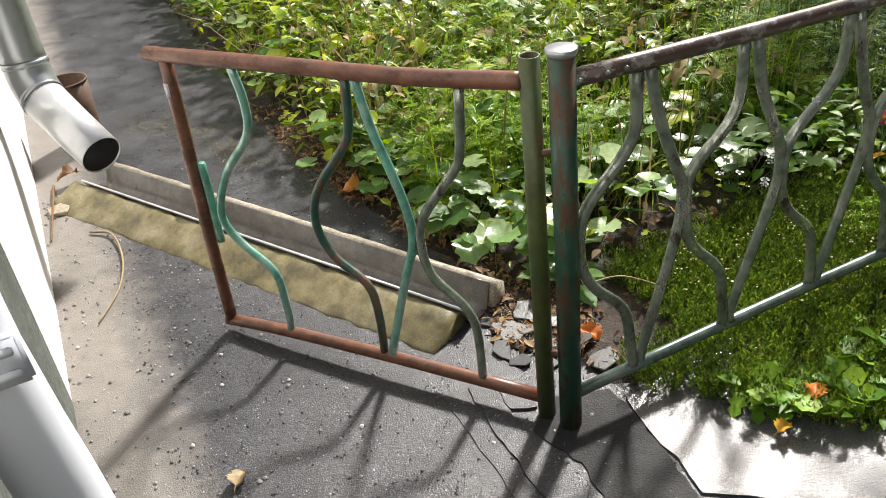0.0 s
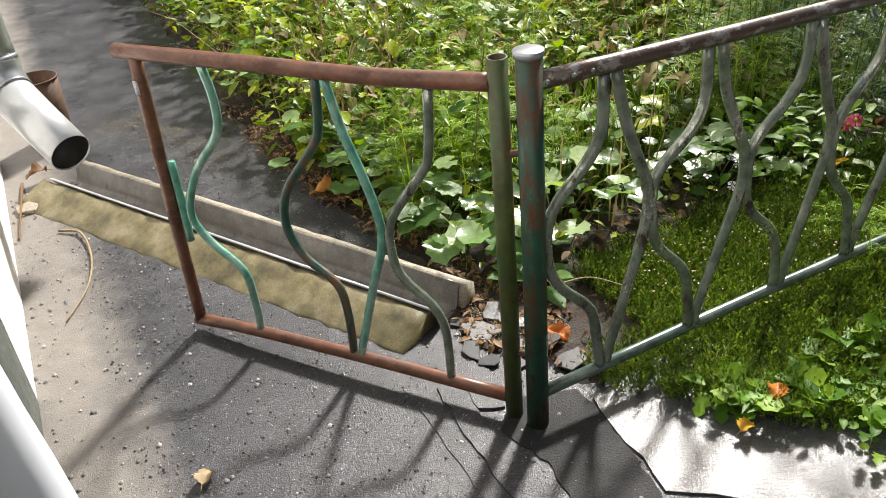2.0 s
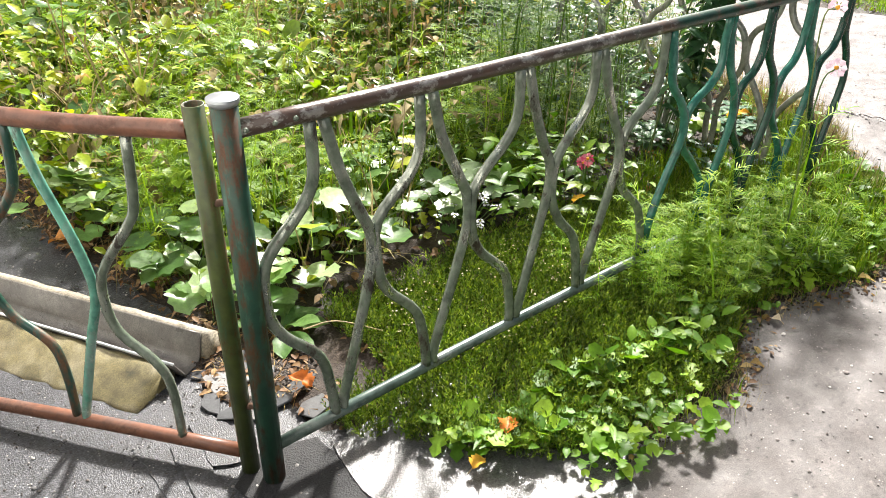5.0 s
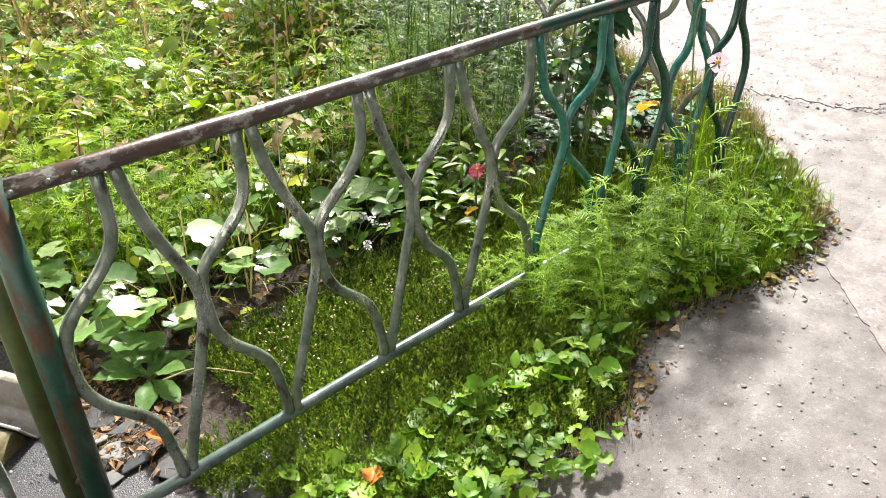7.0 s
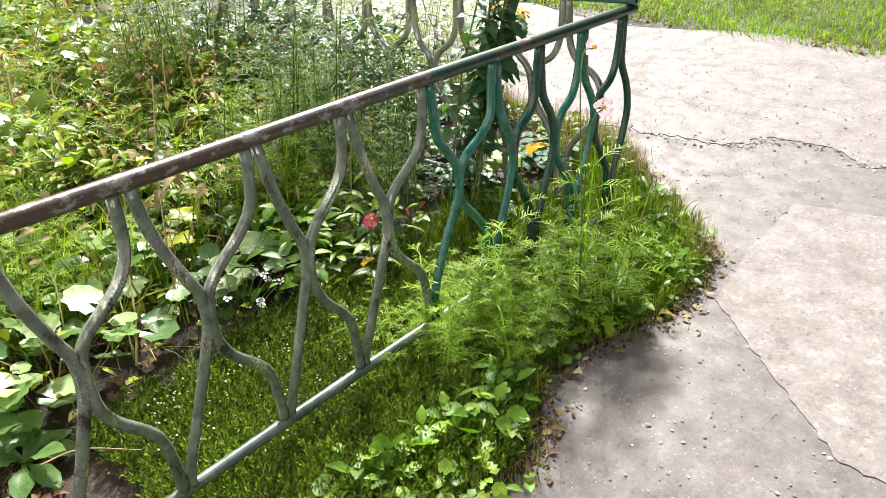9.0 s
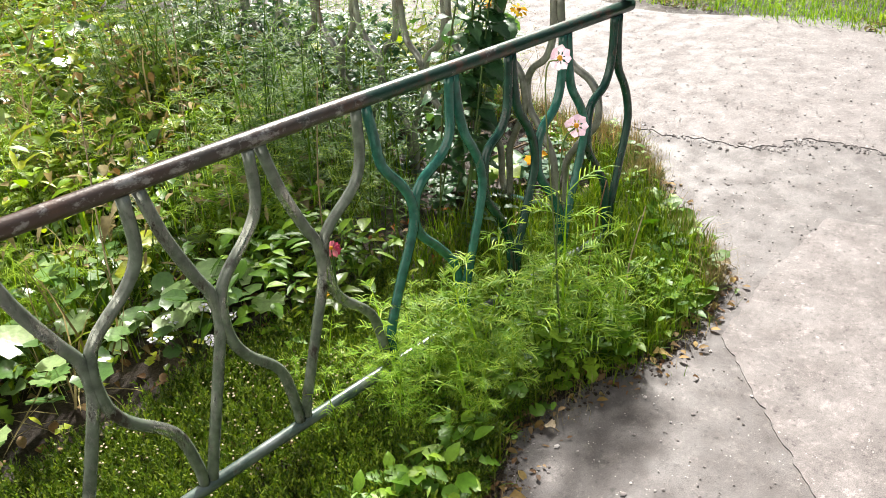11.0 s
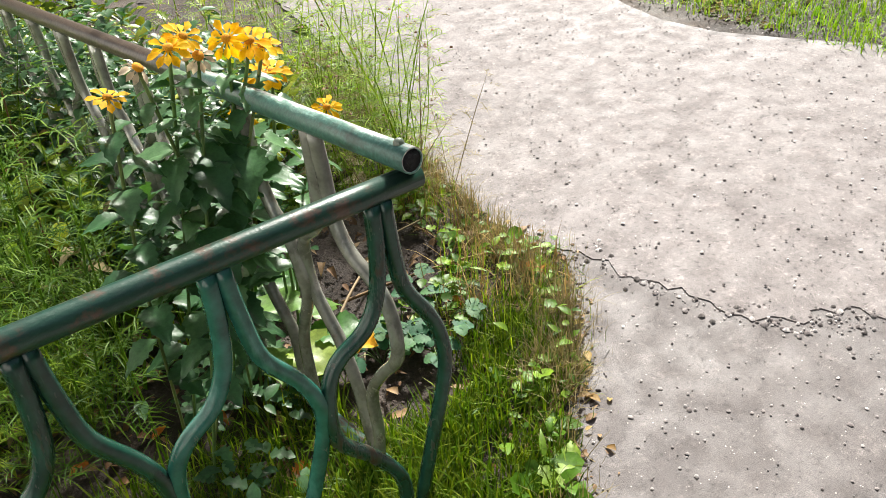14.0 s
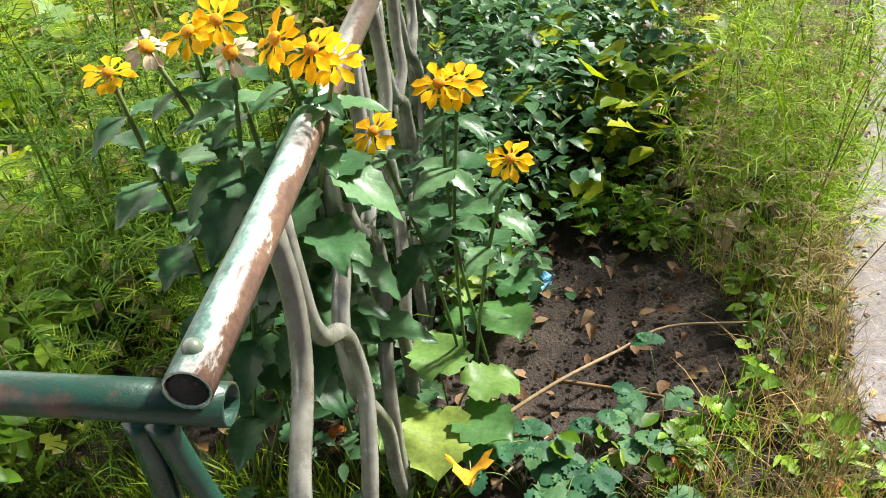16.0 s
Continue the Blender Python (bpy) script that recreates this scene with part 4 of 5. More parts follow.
COSMOS = [tpl_cosmos(s) for s in (5, 6, 7, 8)]
FINE = [tpl_cosmos(s, 8, 0.26, 0.0042, 5) for s in (41, 42, 43, 44)]
TALL = [tpl_cosmos(s, 11, 0.17, 0.0026, 4) for s in (51, 52, 53, 54)]
CHIP = [(np.array([(1, 0, 0), (0.3, 0.75, 0), (-0.8, 0.5, 0), (-0.6, -0.6, 0), (0.5, -0.7, 0), (0.75, 0, 0.2), (0.2, 0.5, 0.22), (-0.6, 0.3, 0.2), (-0.4, -0.4, 0.22), (0.4, -0.5, 0.2)]),
         np.array([(0, 1, 6), (0, 6, 5), (1, 2, 7), (1, 7, 6), (2, 3, 8), (2, 8, 7), (3, 4, 9), (3, 9, 8), (4, 0, 5), (4, 5, 9), (5, 6, 7), (5, 7, 8), (5, 8, 9)]))]
STRAWS = [tpl_blade(0.012, 0.5), tpl_blade(0.008, 0.9), tpl_blade(0.01, 0.2)]
LOBED = tpl_leaf(((0, .05), (.2, .34), (.32, .18), (.5, .36), (.62, .16), (.8, .24), (1, 0)), 0.3, 0.3)
CURL = tpl_leaf(((0, .05), (.3, .3), (.6, .22), (1, .03)), 0.9, 0.5)
PEBBLE = [(np.array([(1, 0, 0), (0.2, 0.8, 0), (-0.9, 0.4, 0), (-0.5, -0.7, 0), (0.5, -0.8, 0), (0.3, 0.1, 0.7), (-0.3, -0.1, 0.75)]),
           np.array([(0, 1, 5), (1, 2, 6), (1, 6, 5), (2, 3, 6), (3, 4, 6), (4, 5, 6), (4, 0, 5)]))]
# stonecrop mat by the fence foot
leaves("stonecrop_mat", SHOOT, 12500, (0.22, 1.75, -0.5, 0.5), 1, (0.035, 0.1), (-0.025, 0.015), "sedum", "dense low mat of green stonecrop shoots", "groundcover", (-0.7, 0.7), lambda x, y: (y > edge_y(x) + 0.02) & ((y < 0.12) | (x > 0.45)))
leaves("stonecrop_flowers", PEBBLE, 420, (0.55, 1.35, 0.02, 0.42), 47, (0.0025, 0.0045), (0.04, 0.07), "oldpetal", "tiny pale flowers over the stonecrop", "flowers", (-0.5, 0.5), None, 0.05)
leaves("fence_foot_feathers", FINE, 70, (1.0, 1.75, -0.4, 0.0), 48, (0.14, 0.3), (-0.02, 0.0), "cosmosleaf", "fine young cosmos along the fence foot", "plants", (-0.3, 0.3), lambda x, y: y > edge_y(x) + 0.05, 0.08)
leaves("tall_straws", STRAWS, 480, (0.2, 2.0, 1.6, 4.6), 49, (0.35, 0.7), (-0.01, 0.02), "dryg", "tall yellowed stems at the back of the bed", "grass", (-0.25, 0.25), bare, 0.12)
# the bed behind gate and fence
near = lambda x, y: ((y > 0.55) | (x > 1.3)) & ((x < 1.8) | (y > 1.1)) & bare(x, y)
leaves("round_leaf_cover", ROUND, 560, (-0.1, 1.6, 0.5, 2.4), 2, (0.05, 0.13), (0.04, 0.21), "round", "round-leaved plants with pale shining leaves", "plants", (-0.25, 0.6), near, 0.09)
leaves("herb_cover", [OVATE_P, OVATE, NARROW, LOBED], 2300, (-0.1, 1.9, 0.4, 3.2), 3, (0.025, 0.06), (0.02, 0.16), "herb", "mixed green herbs under the taller plants", "plants", (-0.6, 0.8), near, 0.1)
leaves("far_herbs", [OVATE, LOBED, ROUND[1], NARROW], 11500, (-0.1, 3.2, 1.6, 6.8), 4, (0.025, 0.1), (0.02, 0.42), "herb", "thick growth of herbs at the back of the bed", "plants", (-0.6, 0.9), bare, 0.11)
leaves("pale_herbs", [OVATE, NARROW, LOBED], 3600, (0.1, 2.3, 1.2, 5.0), 5, (0.03, 0.09), (0.1, 0.45), "lime", "light green leafy stems", "plants", (-0.5, 1.0), bare, 0.08)
leaves("far_round_leaves", ROUND, 2200, (-0.1, 2.3, 2.0, 5.5), 15, (0.05, 0.1), (0.12, 0.4), "round", "broad pale leaves among the herbs", "plants", (-0.3, 0.6), bare, 0.1)
leaves("feathery_herbs", FINE, 430, (0.4, 2.1, 0.95, 4.2), 6, (0.28, 0.55), (-0.02, 0.02), "feather", "feathery cosmos foliage in a thick stand", "plants", (-0.2, 0.2), bare, 0.12)
leaves("tall_feathery_stand", TALL, 105, (1.65, 2.3, 0.8, 2.6), 16, (0.6, 0.95), (-0.02, 0.0), "darkfeather", "tall thread-leaved cosmos stand behind the fence", "plants", (-0.12, 0.12), None, 0.12)
leaves("cosmos_fringe", COSMOS, 40, (1.3, 2.0, -0.34, -0.02), 7, (0.24, 0.44), (-0.02, 0.0), "cosmosleaf", "feathery cosmos plants along the fence", "plants", (-0.3, 0.3), lambda x, y: y > edge_y(x) + 0.06, 0.07)
leaves("cosmos_seedlings", COSMOS, 70, (1.3, 2.5, -0.4, 0.1), 22, (0.12, 0.24), (-0.02, 0.0), "cosmosleaf", "low cosmos seedlings in the grass", "plants", (-0.4, 0.4), lambda x, y: y > edge_y(x) + 0.03, 0.08)
leaves("fence_herbs", [OVATE_P, OVATE, NARROW], 650, (1.25, 1.8, 0.35, 1.3), 23, (0.03, 0.085), (0.02, 0.26), "weed", "leafy herbs close behind the fence", "plants", (-0.5, 0.8), lambda x, y: (x < 1.7) | (y > 1.0), 0.07)
leaves("edge_grass", BLADES, 19000, (1.3, 3.02, -0.5, 0.5), 8, (0.035, 0.1), (-0.01, 0.0), "grass", "short tufted grass along the edge of the bed", "grass", (-0.5, 0.5), lambda x, y: (y < 0.3) | (x > 2.75), 0.03)
leaves("edge_weeds", [ROUND[1], OVATE, LOBED, OVATE_P, NARROW], 950, (0.4, 2.7, -0.52, 0.0), 9, (0.025, 0.075), (0.01, 0.1), "weed", "broad-leaved weeds along the edge of the bed", "weeds", (-0.2, 0.8), lambda x, y: y < edge_y(x) + 0.24, 0.05)
leaves("slab_weeds", [ROUND[1], OVATE_P, LOBED], 170, (0.6, 0.95, -0.62, -0.2), 37, (0.02, 0.055), (0.01, 0.07), "weed", "broad-leaved weeds spreading over the slab", "weeds", (-0.2, 0.7), None, 0.05, 0.14)
leaves("bed_grass", BLADES, 6500, (0.4, 2.35, 0.8, 5.5), 10, (0.1, 0.32), (-0.01, 0.0), "grass", "grass blades among the garden plants", "grass", (-0.5, 0.5), None, 0.05)
leaves("dry_fringe", STRAWS, 5600, (2.3, 3.75, -0.45, 2.6), 11, (0.04, 0.13), (-0.01, 0.0), "dryg", "yellowed dry grass at the outer edge", "grass", (-0.9, 0.9), lambda x, y: (y < edge_y(x) + 0.14) | ((x > 2.95 + 0.2 * y) & (y > 0.35)), 0.03, 0.03)
leaves("outer_grass", STRAWS, 3000, (2.85, 3.6, 0.3, 3.0), 17, (0.04, 0.14), (-0.01, 0.0), "feather", "thin green grass beyond the fence corner", "grass", (-0.8, 0.8), bare, 0.05, 0.02)
leaves("tall_cosmos", TALL, 60, (2.98, 3.5, 1.15, 2.5), 18, (0.45, 0.85), (-0.02, 0.0), "feather", "tall thin cosmos going to seed beside the path", "plants", (-0.3, 0.3), None, 0.0, 0.06)
leaves("rusty_straws", STRAWS, 750, (2.9, 3.32, 0.35, 1.3), 45, (0.05, 0.15), (-0.01, 0.0), "rusty", "rust-coloured dry grass at the edge of the path", "grass", (-1.0, 1.0), bare, 0.05, 0.02)
leaves("seed_heads", PEBBLE, 260, (2.85, 3.42, 0.95, 2.6), 46, (0.004, 0.008), (0.3, 0.85), "brown", "small dark seed heads on the cosmos stalks", "seed heads", (-0.5, 0.5), None, 0.0, 0.05)
leaves("chrysanthemum_bush", [OVATE, LOBED, ROUND[1]], 3200, (2.5, 3.05, 1.7, 2.7), 19, (0.025, 0.05), (0.02, 0.42), "helio", "dark green chrysanthemum bush", "bush", (-0.5, 0.8), None, 0.11)
leaves("leaf_litter", [OVATE, CURL], 1900, (0.1, 3.2, 0.0, 2.4), 12, (0.012, 0.05), (0.0, 0.015), "brown", "withered brown leaves lying on the soil", "leaf litter", (-0.5, 0.5), None)
leaves("withered_patch", [OVATE, CURL, NARROW], 1900, (0.2, 2.3, 1.5, 4.6), 13, (0.018, 0.05), (0.15, 0.5), "rusty", "withered brown leaves on old stems", "plants", (-0.9, 0.6), bare, 0.035)
leaves("bed_straws", STRAWS, 800, (0.0, 1.7, 0.5, 3.5), 24, (0.1, 0.4), (-0.01, 0.02), "dryg", "dry straws among the garden plants", "grass", (-1.2, 1.2), bare, 0.06)
leaves("bed_edge_litter", [OVATE, CURL, NARROW], 1300, (-0.12, 0.35, 0.45, 2.6), 25, (0.008, 0.034), (0.0, 0.03), "brown", "brown wilted leaves along the asphalt edge", "leaf litter", (-0.5, 0.5), lambda x, y: x < 0.32 - 0.12 * y, 0.05, 0.04)
leaves("dry_cosmos_stalks", TALL, 40, (2.95, 3.45, 0.9, 2.8), 26, (0.25, 0.7), (-0.02, 0.0), "dryg", "yellowed cosmos stalks beside the path", "plants", (-0.5, 0.5), bare, 0.0, 0.04)
leaves("path_side_weeds", [OVATE, LOBED, NARROW, ROUND[1]], 1000, (2.7, 3.3, 0.15, 2.4), 27, (0.02, 0.055), (0.0, 0.07), "weed", "small weeds scattered on the soil by the path", "weeds", (-0.2, 0.7), bare, 0.05)
leaves("carrot_tops", FINE, 240, (0.2, 2.0, 0.75, 3.2), 28, (0.15, 0.42), (-0.02, 0.02), "feather", "fine feathery tops among the broad leaves", "plants", (-0.4, 0.4), None, 0.1)
leaves("soil_edge_herbs", [OVATE_P, LOBED], 150, (2.15, 2.6, 0.3, 0.8), 29, (0.03, 0.06), (0.02, 0.1), "helio", "small dark herbs at the foot of the fence", "plants", (-0.2, 0.7), None, 0.05)
leaves("shade_grass", BLADES, 3200, (1.75, 2.45, 0.05, 0.55), 30, (0.04, 0.11), (-0.01, 0.0), "grass", "short grass inside the fence corner", "grass", (-0.5, 0.5), None, 0.04)
leaves("lawn_edge_litter", [CURL, OVATE], 10, (1.9, 2.3, 0.3, 0.8), 33, (0.03, 0.05), (0.0, 0.01), "orange", "russet leaves on shaded soil", "leaf litter", (-0.3, 0.3))
leaves("fence_end_growth", [OVATE, LOBED, NARROW], 4200, (2.25, 2.65, 0.95, 2.6), 34, (0.025, 0.06), (0.02, 0.6), "helio", "weeds grown through the end fence", "plants", (-0.5, 0.9), None, 0.07)
leaves("corner_grass", BLADES, 5200, (1.85, 2.55, -0.3, 0.14), 35, (0.06, 0.14), (-0.01, 0.0), "grass", "longer grass round the foot of the fence corner", "grass", (-0.5, 0.5), None, 0.05)
leaves("bleached_scraps", [CURL, OVATE], 34, (2.95, 3.35, 1.2, 1.6), 36, (0.04, 0.1), (0.0, 0.03), "oldpetal", "bleached dry leaves caught among the stalks", "leaf litter", (-0.4, 0.6), None, 0.06)
leaves("yellowing_leaves", [OVATE, NARROW, CURL], 1300, (0.1, 2.3, 0.8, 4.6), 20, (0.03, 0.075), (0.1, 0.46), "dryg", "yellowing leaves among the green", "plants", (-0.6, 0.7), bare, 0.06)
g = np.random.default_rng(21)
n = 60000
p = np.column_stack([5.4 + 2.6 * g.random(n) ** 1.2 + 0.12 * np.sin(np.linspace(0, 60, n)), g.uniform(-1.5, 7.0, n), np.zeros(n)])
scatter("lawn", [tpl_blade(0.05, 0.6), tpl_blade(0.07, 0.9)], p, g.uniform(0.02, 0.06, n), g.uniform(0, 6.28, n), g.uniform(-1.0, 1.0, n), "cosmosleaf", "strip of lawn across the path", "lawn")
n = 16000
p = np.column_stack([5.35 + 1.8 * g.random(n) ** 1.6, g.uniform(-1.5, 7.0, n), np.zeros(n)])
p = p[np.sin(2.3 * p[:, 1] + 1.7 * p[:, 0]) + np.sin(5.1 * p[:, 1] - 3.3 * p[:, 0]) > 0.1]
n = len(p)
scatter("dry_lawn", STRAWS + [CURL], p, g.uniform(0.02, 0.06, n), g.uniform(0, 6.28, n), g.uniform(-1.2, 1.2, n), "dryg", "yellowed patches along the lawn's edge", "lawn")
# soil, twigs and wilted leaves washed against the drain's end
g = np.random.default_rng(81)
for name, tpl, mat, n, size, lift, label, cat in (("post_soil", PEBBLE, "soil", 1500, (0.003, 0.012), 0.0, "dark soil heaped at the drain's end", "soil"), ("post_litter", [OVATE, CURL, NARROW], "brown", 260, (0.012, 0.04), 0.012, "wilted leaves at the drain's end", "leaf litter"), ("post_twigs", STRAWS, "rusty", 120, (0.03, 0.09), 0.012, "dry twigs at the drain's end", "twigs")):
    a, d = g.uniform(0, 6.283, n), np.sqrt(g.random(n))
    q = np.column_stack([0.17 + 0.15 * d * np.cos(a), 0.42 + 0.2 * d * np.sin(a), np.full(n, 0.004) + lift * g.random(n)])
    scatter(name, tpl, q, g.uniform(size[0], size[1], n), g.uniform(0, 6.28, n), g.choice([-1.35, 1.35], n) if cat == "twigs" else g.uniform(-0.4, 0.4, n), mat, label, cat)
# grit on path, asphalt and soil
for name, mat, m, zone, size, seed, label in (
    ("path_grit", "pale_crumb", 3600, (1.0, 5.4, -1.2, 3.0), (0.0015, 0.006), 31, "loose grit and small stones on the path"),
    ("dark_grit", "crumb", 60, (1.0, 5.4, -1.2, 3.0), (0.002, 0.006), 32, "dark crumbs of asphalt on the path"),
    ("path_chips", "pale_crumb", 2200, (1.0, 5.4, -1.2, 3.0), (0.002, 0.009), 35, "thin pale flakes loosened from the path"),
    ("asphalt_grit", "crumb", 5000, (-0.9, 0.5, -0.9, 2.4), (0.0015, 0.005), 37, "dark gravel crumbs standing out of the asphalt"),
    ("wall_grit", "stone", 1500, (-1.1, 0.1, -0.5, 2.2), (0.002, 0.008), 33, "pale grit along the house wall"),
    ("soil_crumbs", "soil", 2600, (2.35, 3.2, 0.1, 1.8), (0.003, 0.009), 34, "crumbs of damp soil"),
):
    g = np.random.default_rng(seed)
    q = np.column_stack([g.uniform(zone[0], zone[1], m), g.uniform(zone[2], zone[3], m)])
    bedded = inside(q[:, 0], q[:, 1], 0.02)
    q = q[bedded] if name == "soil_crumbs" else q[~bedded]
    if name == "wall_grit":
        q = q[(g.random(len(q)) < np.where(q[:, 0] < -0.85, 1.0, 0.35))]
    k = len(q)
    up = ground_z(q[:, 0], q[:, 1]) if name == "soil_crumbs" else np.where(q[:, 0] > 3.4, 0.0075, 0.002)
    scatter(name, CHIP if "chips" in name else PEBBLE, np.column_stack([q, up]), g.uniform(size[0], size[1], k) * g.uniform(0.5, 1.2, k), g.uniform(0, 6.28, k), g.uniform(-0.3, 0.3, k), mat, label, "grit")

rim = np.array([(0.72, -0.46), (0.98, -0.49), (1.14, -0.52), (1.42, -0.35), (1.67, -0.36), (1.94, -0.47), (2.27, -0.45), (2.46, -0.37), (2.83, 0.08), (2.95, 0.15), (3.3, 0.54), (3.24, 0.74), (3.3, 1.09), (3.38, 1.41), (3.54, 1.9), (3.78, 2.6)])
rim_at = np.concatenate([[0], np.cumsum(np.linalg.norm(np.diff(rim, axis=0), axis=1))])
for name, tpl, mat, m, spread, size, lift, seed, label, cat in (
    ("rim_soil", PEBBLE, "soil", 5200, 0.03, (0.002, 0.009), 0.0, 61, "crumbs of dark soil spilled over the path edge", "soil"),
    ("rim_litter", [OVATE, CURL, NARROW], "brown", 900, 0.045, (0.012, 0.04), 0.006, 62, "shrivelled brown leaves along the path edge", "leaf litter"),
    ("rim_russet", [CURL, OVATE], "rusty", 260, 0.04, (0.02, 0.05), 0.006, 66, "russet leaves strewn along the path edge", "leaf litter"),
    ("rim_straws", STRAWS, "dryg", 2600, 0.04, (0.03, 0.09), 0.0, 63, "dry straws along the path edge", "grass"),
    ("rim_grass", BLADES, "grass", 2600, 0.04, (0.03, 0.09), 0.0, 64, "grass leaning over the path edge", "grass"),
    ("rim_weeds", [LOBED, OVATE_P, ROUND[1]], "weed", 260, 0.028, (0.025, 0.05), 0.03, 65, "small green weeds at the path edge", "weeds"),
):
    g = np.random.default_rng(seed)
    tufts = g.uniform(0, rim_at[-1], 90)
    u = np.clip(tufts[g.integers(0, 90, m)] + g.normal(0, 0.05, m), 0, rim_at[-1])
    q = np.column_stack([np.interp(u, rim_at, rim[:, 0]), np.interp(u, rim_at, rim[:, 1])]) + g.normal(0, spread, (m, 2)) + ((-0.04, 0.04) if mat in ("weed", "grass") else (-0.012, 0.012))
    flat = g.uniform(-0.9, 0.9, m) if mat in ("dryg", "grass") else g.uniform(-0.35, 0.5, m)
    scatter(name, tpl, np.column_stack([q, lift * g.uniform(0.3, 1.5, m)]), g.uniform(size[0], size[1], m) * g.uniform(0.5, 1.0, m), g.uniform(0, 6.28, m), flat, mat, label, cat)

crack = np.array([(3.41, 0.6), (3.36, 0.36), (3.41, 0.1), (3.5, -0.1), (3.66, -0.16), (3.69, -0.42), (3.55, -0.62)])
for name, mat, m, seed, label in (("crack_rubble", "crumb", 140, 51, "dark crumbled asphalt along the broken edge"), ("crack_chips", "pale_crumb", 480, 52, "pale chips along the broken edge")):
    g = np.random.default_rng(seed)
    u = g.uniform(0, len(crack) - 1.001, m)
    k = u.astype(int)
    q = crack[k] + (crack[k + 1] - crack[k]) * (u - k)[:, None] + g.normal(-0.012, 0.03, (m, 2))
    scatter(name, PEBBLE, np.column_stack([q, np.full(m, 0.002)]), 0.0015 + 0.01 * g.random(m) ** 3, g.uniform(0, 6.28, m), g.uniform(-0.3, 0.3, m), mat, label, "rubble")

# ---- single plants and things ----


def leaf_bm(length, width, shape="ovate", cup=0.3, droop=0.35, teeth=0.06, nu=9, nv=3, wave=0.0, seed=0):
    """A leaf of its own: outline, fold along the midrib, droop, veins, toothed rim. Base at 0, tip along +y."""
    r = random.Random(seed)
    bm = bmesh.new()
    rows = []
    ph = r.uniform(0, 6)
    for i in range(nu + 1):
        t = i / nu
        if shape == "ovate":
            w = math.sin(math.pi * t ** 0.72) ** 0.85 if 0 < t < 1 else 0.02
        elif shape == "round":
            w = math.sqrt(max(0.0, 1 - (2 * t - 0.95) ** 2)) if t < 0.97 else 0.05
        elif shape == "spoon":
            w = 0.22 + 0.78 * max(0.0, (t - 0.25) / 0.35) if t < 0.6 else math.sqrt(max(0.0, 1 - ((t - 0.6) / 0.4) ** 2))
        else:
            w = (1 - t) ** 0.6 * min(1, 0.4 + t * 3)
        w *= 0.5 * width * (1 + (teeth if i % 2 else -teeth))
        row = []
        for j in range(-nv, nv + 1):
            u = j / nv
            z = cup * abs(u) * w - droop * length * t * t + wave * width * math.sin(t * 9 + ph + u * 2) * abs(u)
            z -= 0.02 * length * (1 if (i % 2) else 0) * abs(u)
            y = t * length + (-0.18 * width * abs(u) * (1 - t) if shape == "round" else 0.0) + 0.05 * length * abs(u) * (1 - t)
            row.append(bm.verts.new((u * w, y, z)))
        rows.append(row)
    for a, b in zip(rows, rows[1:]):
        for j in range(2 * nv):
            bm.faces.new((a[j], a[j + 1], b[j + 1], b[j]))
    return bm


def put_leaf(parent, at, yaw, pitch, length, width, shape, mat, name="leaf", **kw):
    """Places one leaf as a part, with its direction (degrees) and its rise."""
    bm = leaf_bm(length, width, shape, **kw)
    bm.transform(Matrix.Translation(at) @ Matrix.Rotation(radians(yaw - 90), 4, "Z") @ Matrix.Rotation(radians(pitch), 4, "X"))
    return part(name, bm, mat, parent)


def flower(parent, at, tilt, yaw, radius, petals, mat, disc="disc", faded=False):
    """A flower head: a ring of petals with its disc."""
    rot = Matrix.Translation(at) @ Matrix.Rotation(radians(yaw), 4, "Z") @ Matrix.Rotation(radians(tilt), 4, "X")
    r = random.Random(int(abs(at[0] * 7919 + at[2] * 1009)))
    bm = bmesh.new()
    for k in range(petals):
        p = leaf_bm(radius * r.uniform(0.85, 1.1), radius * (0.46 if petals > 9 else 0.86), "spoon", 0.3, 0.55 if faded else 0.18, 0.02, 4, 1)
        p.transform(Matrix.Rotation(2 * math.pi * k / petals + r.uniform(-0.12, 0.12), 4, "Z") @ Matrix.Rotation(radians(r.uniform(-12, 14)), 4, "X") @ Matrix.Translation((0, radius * 0.18, 0)))
        me = bpy.data.meshes.new("tmp")
        p.to_mesh(me)
        p.free()
        bm.from_mesh(me)
        bpy.data.meshes.remove(me)
    bm.transform(rot)
    head = part("flower", bm, mat, parent)
    bm = bmesh.new()
    bmesh.ops.create_icosphere(bm, subdivisions=2, radius=radius * (0.42 if faded else 0.27))
    for v in bm.verts:
        v.co.z *= 0.6
    bm.transform(rot @ Matrix.Translation((0, 0, radius * 0.08)))
    part("disc", bm, disc, head)


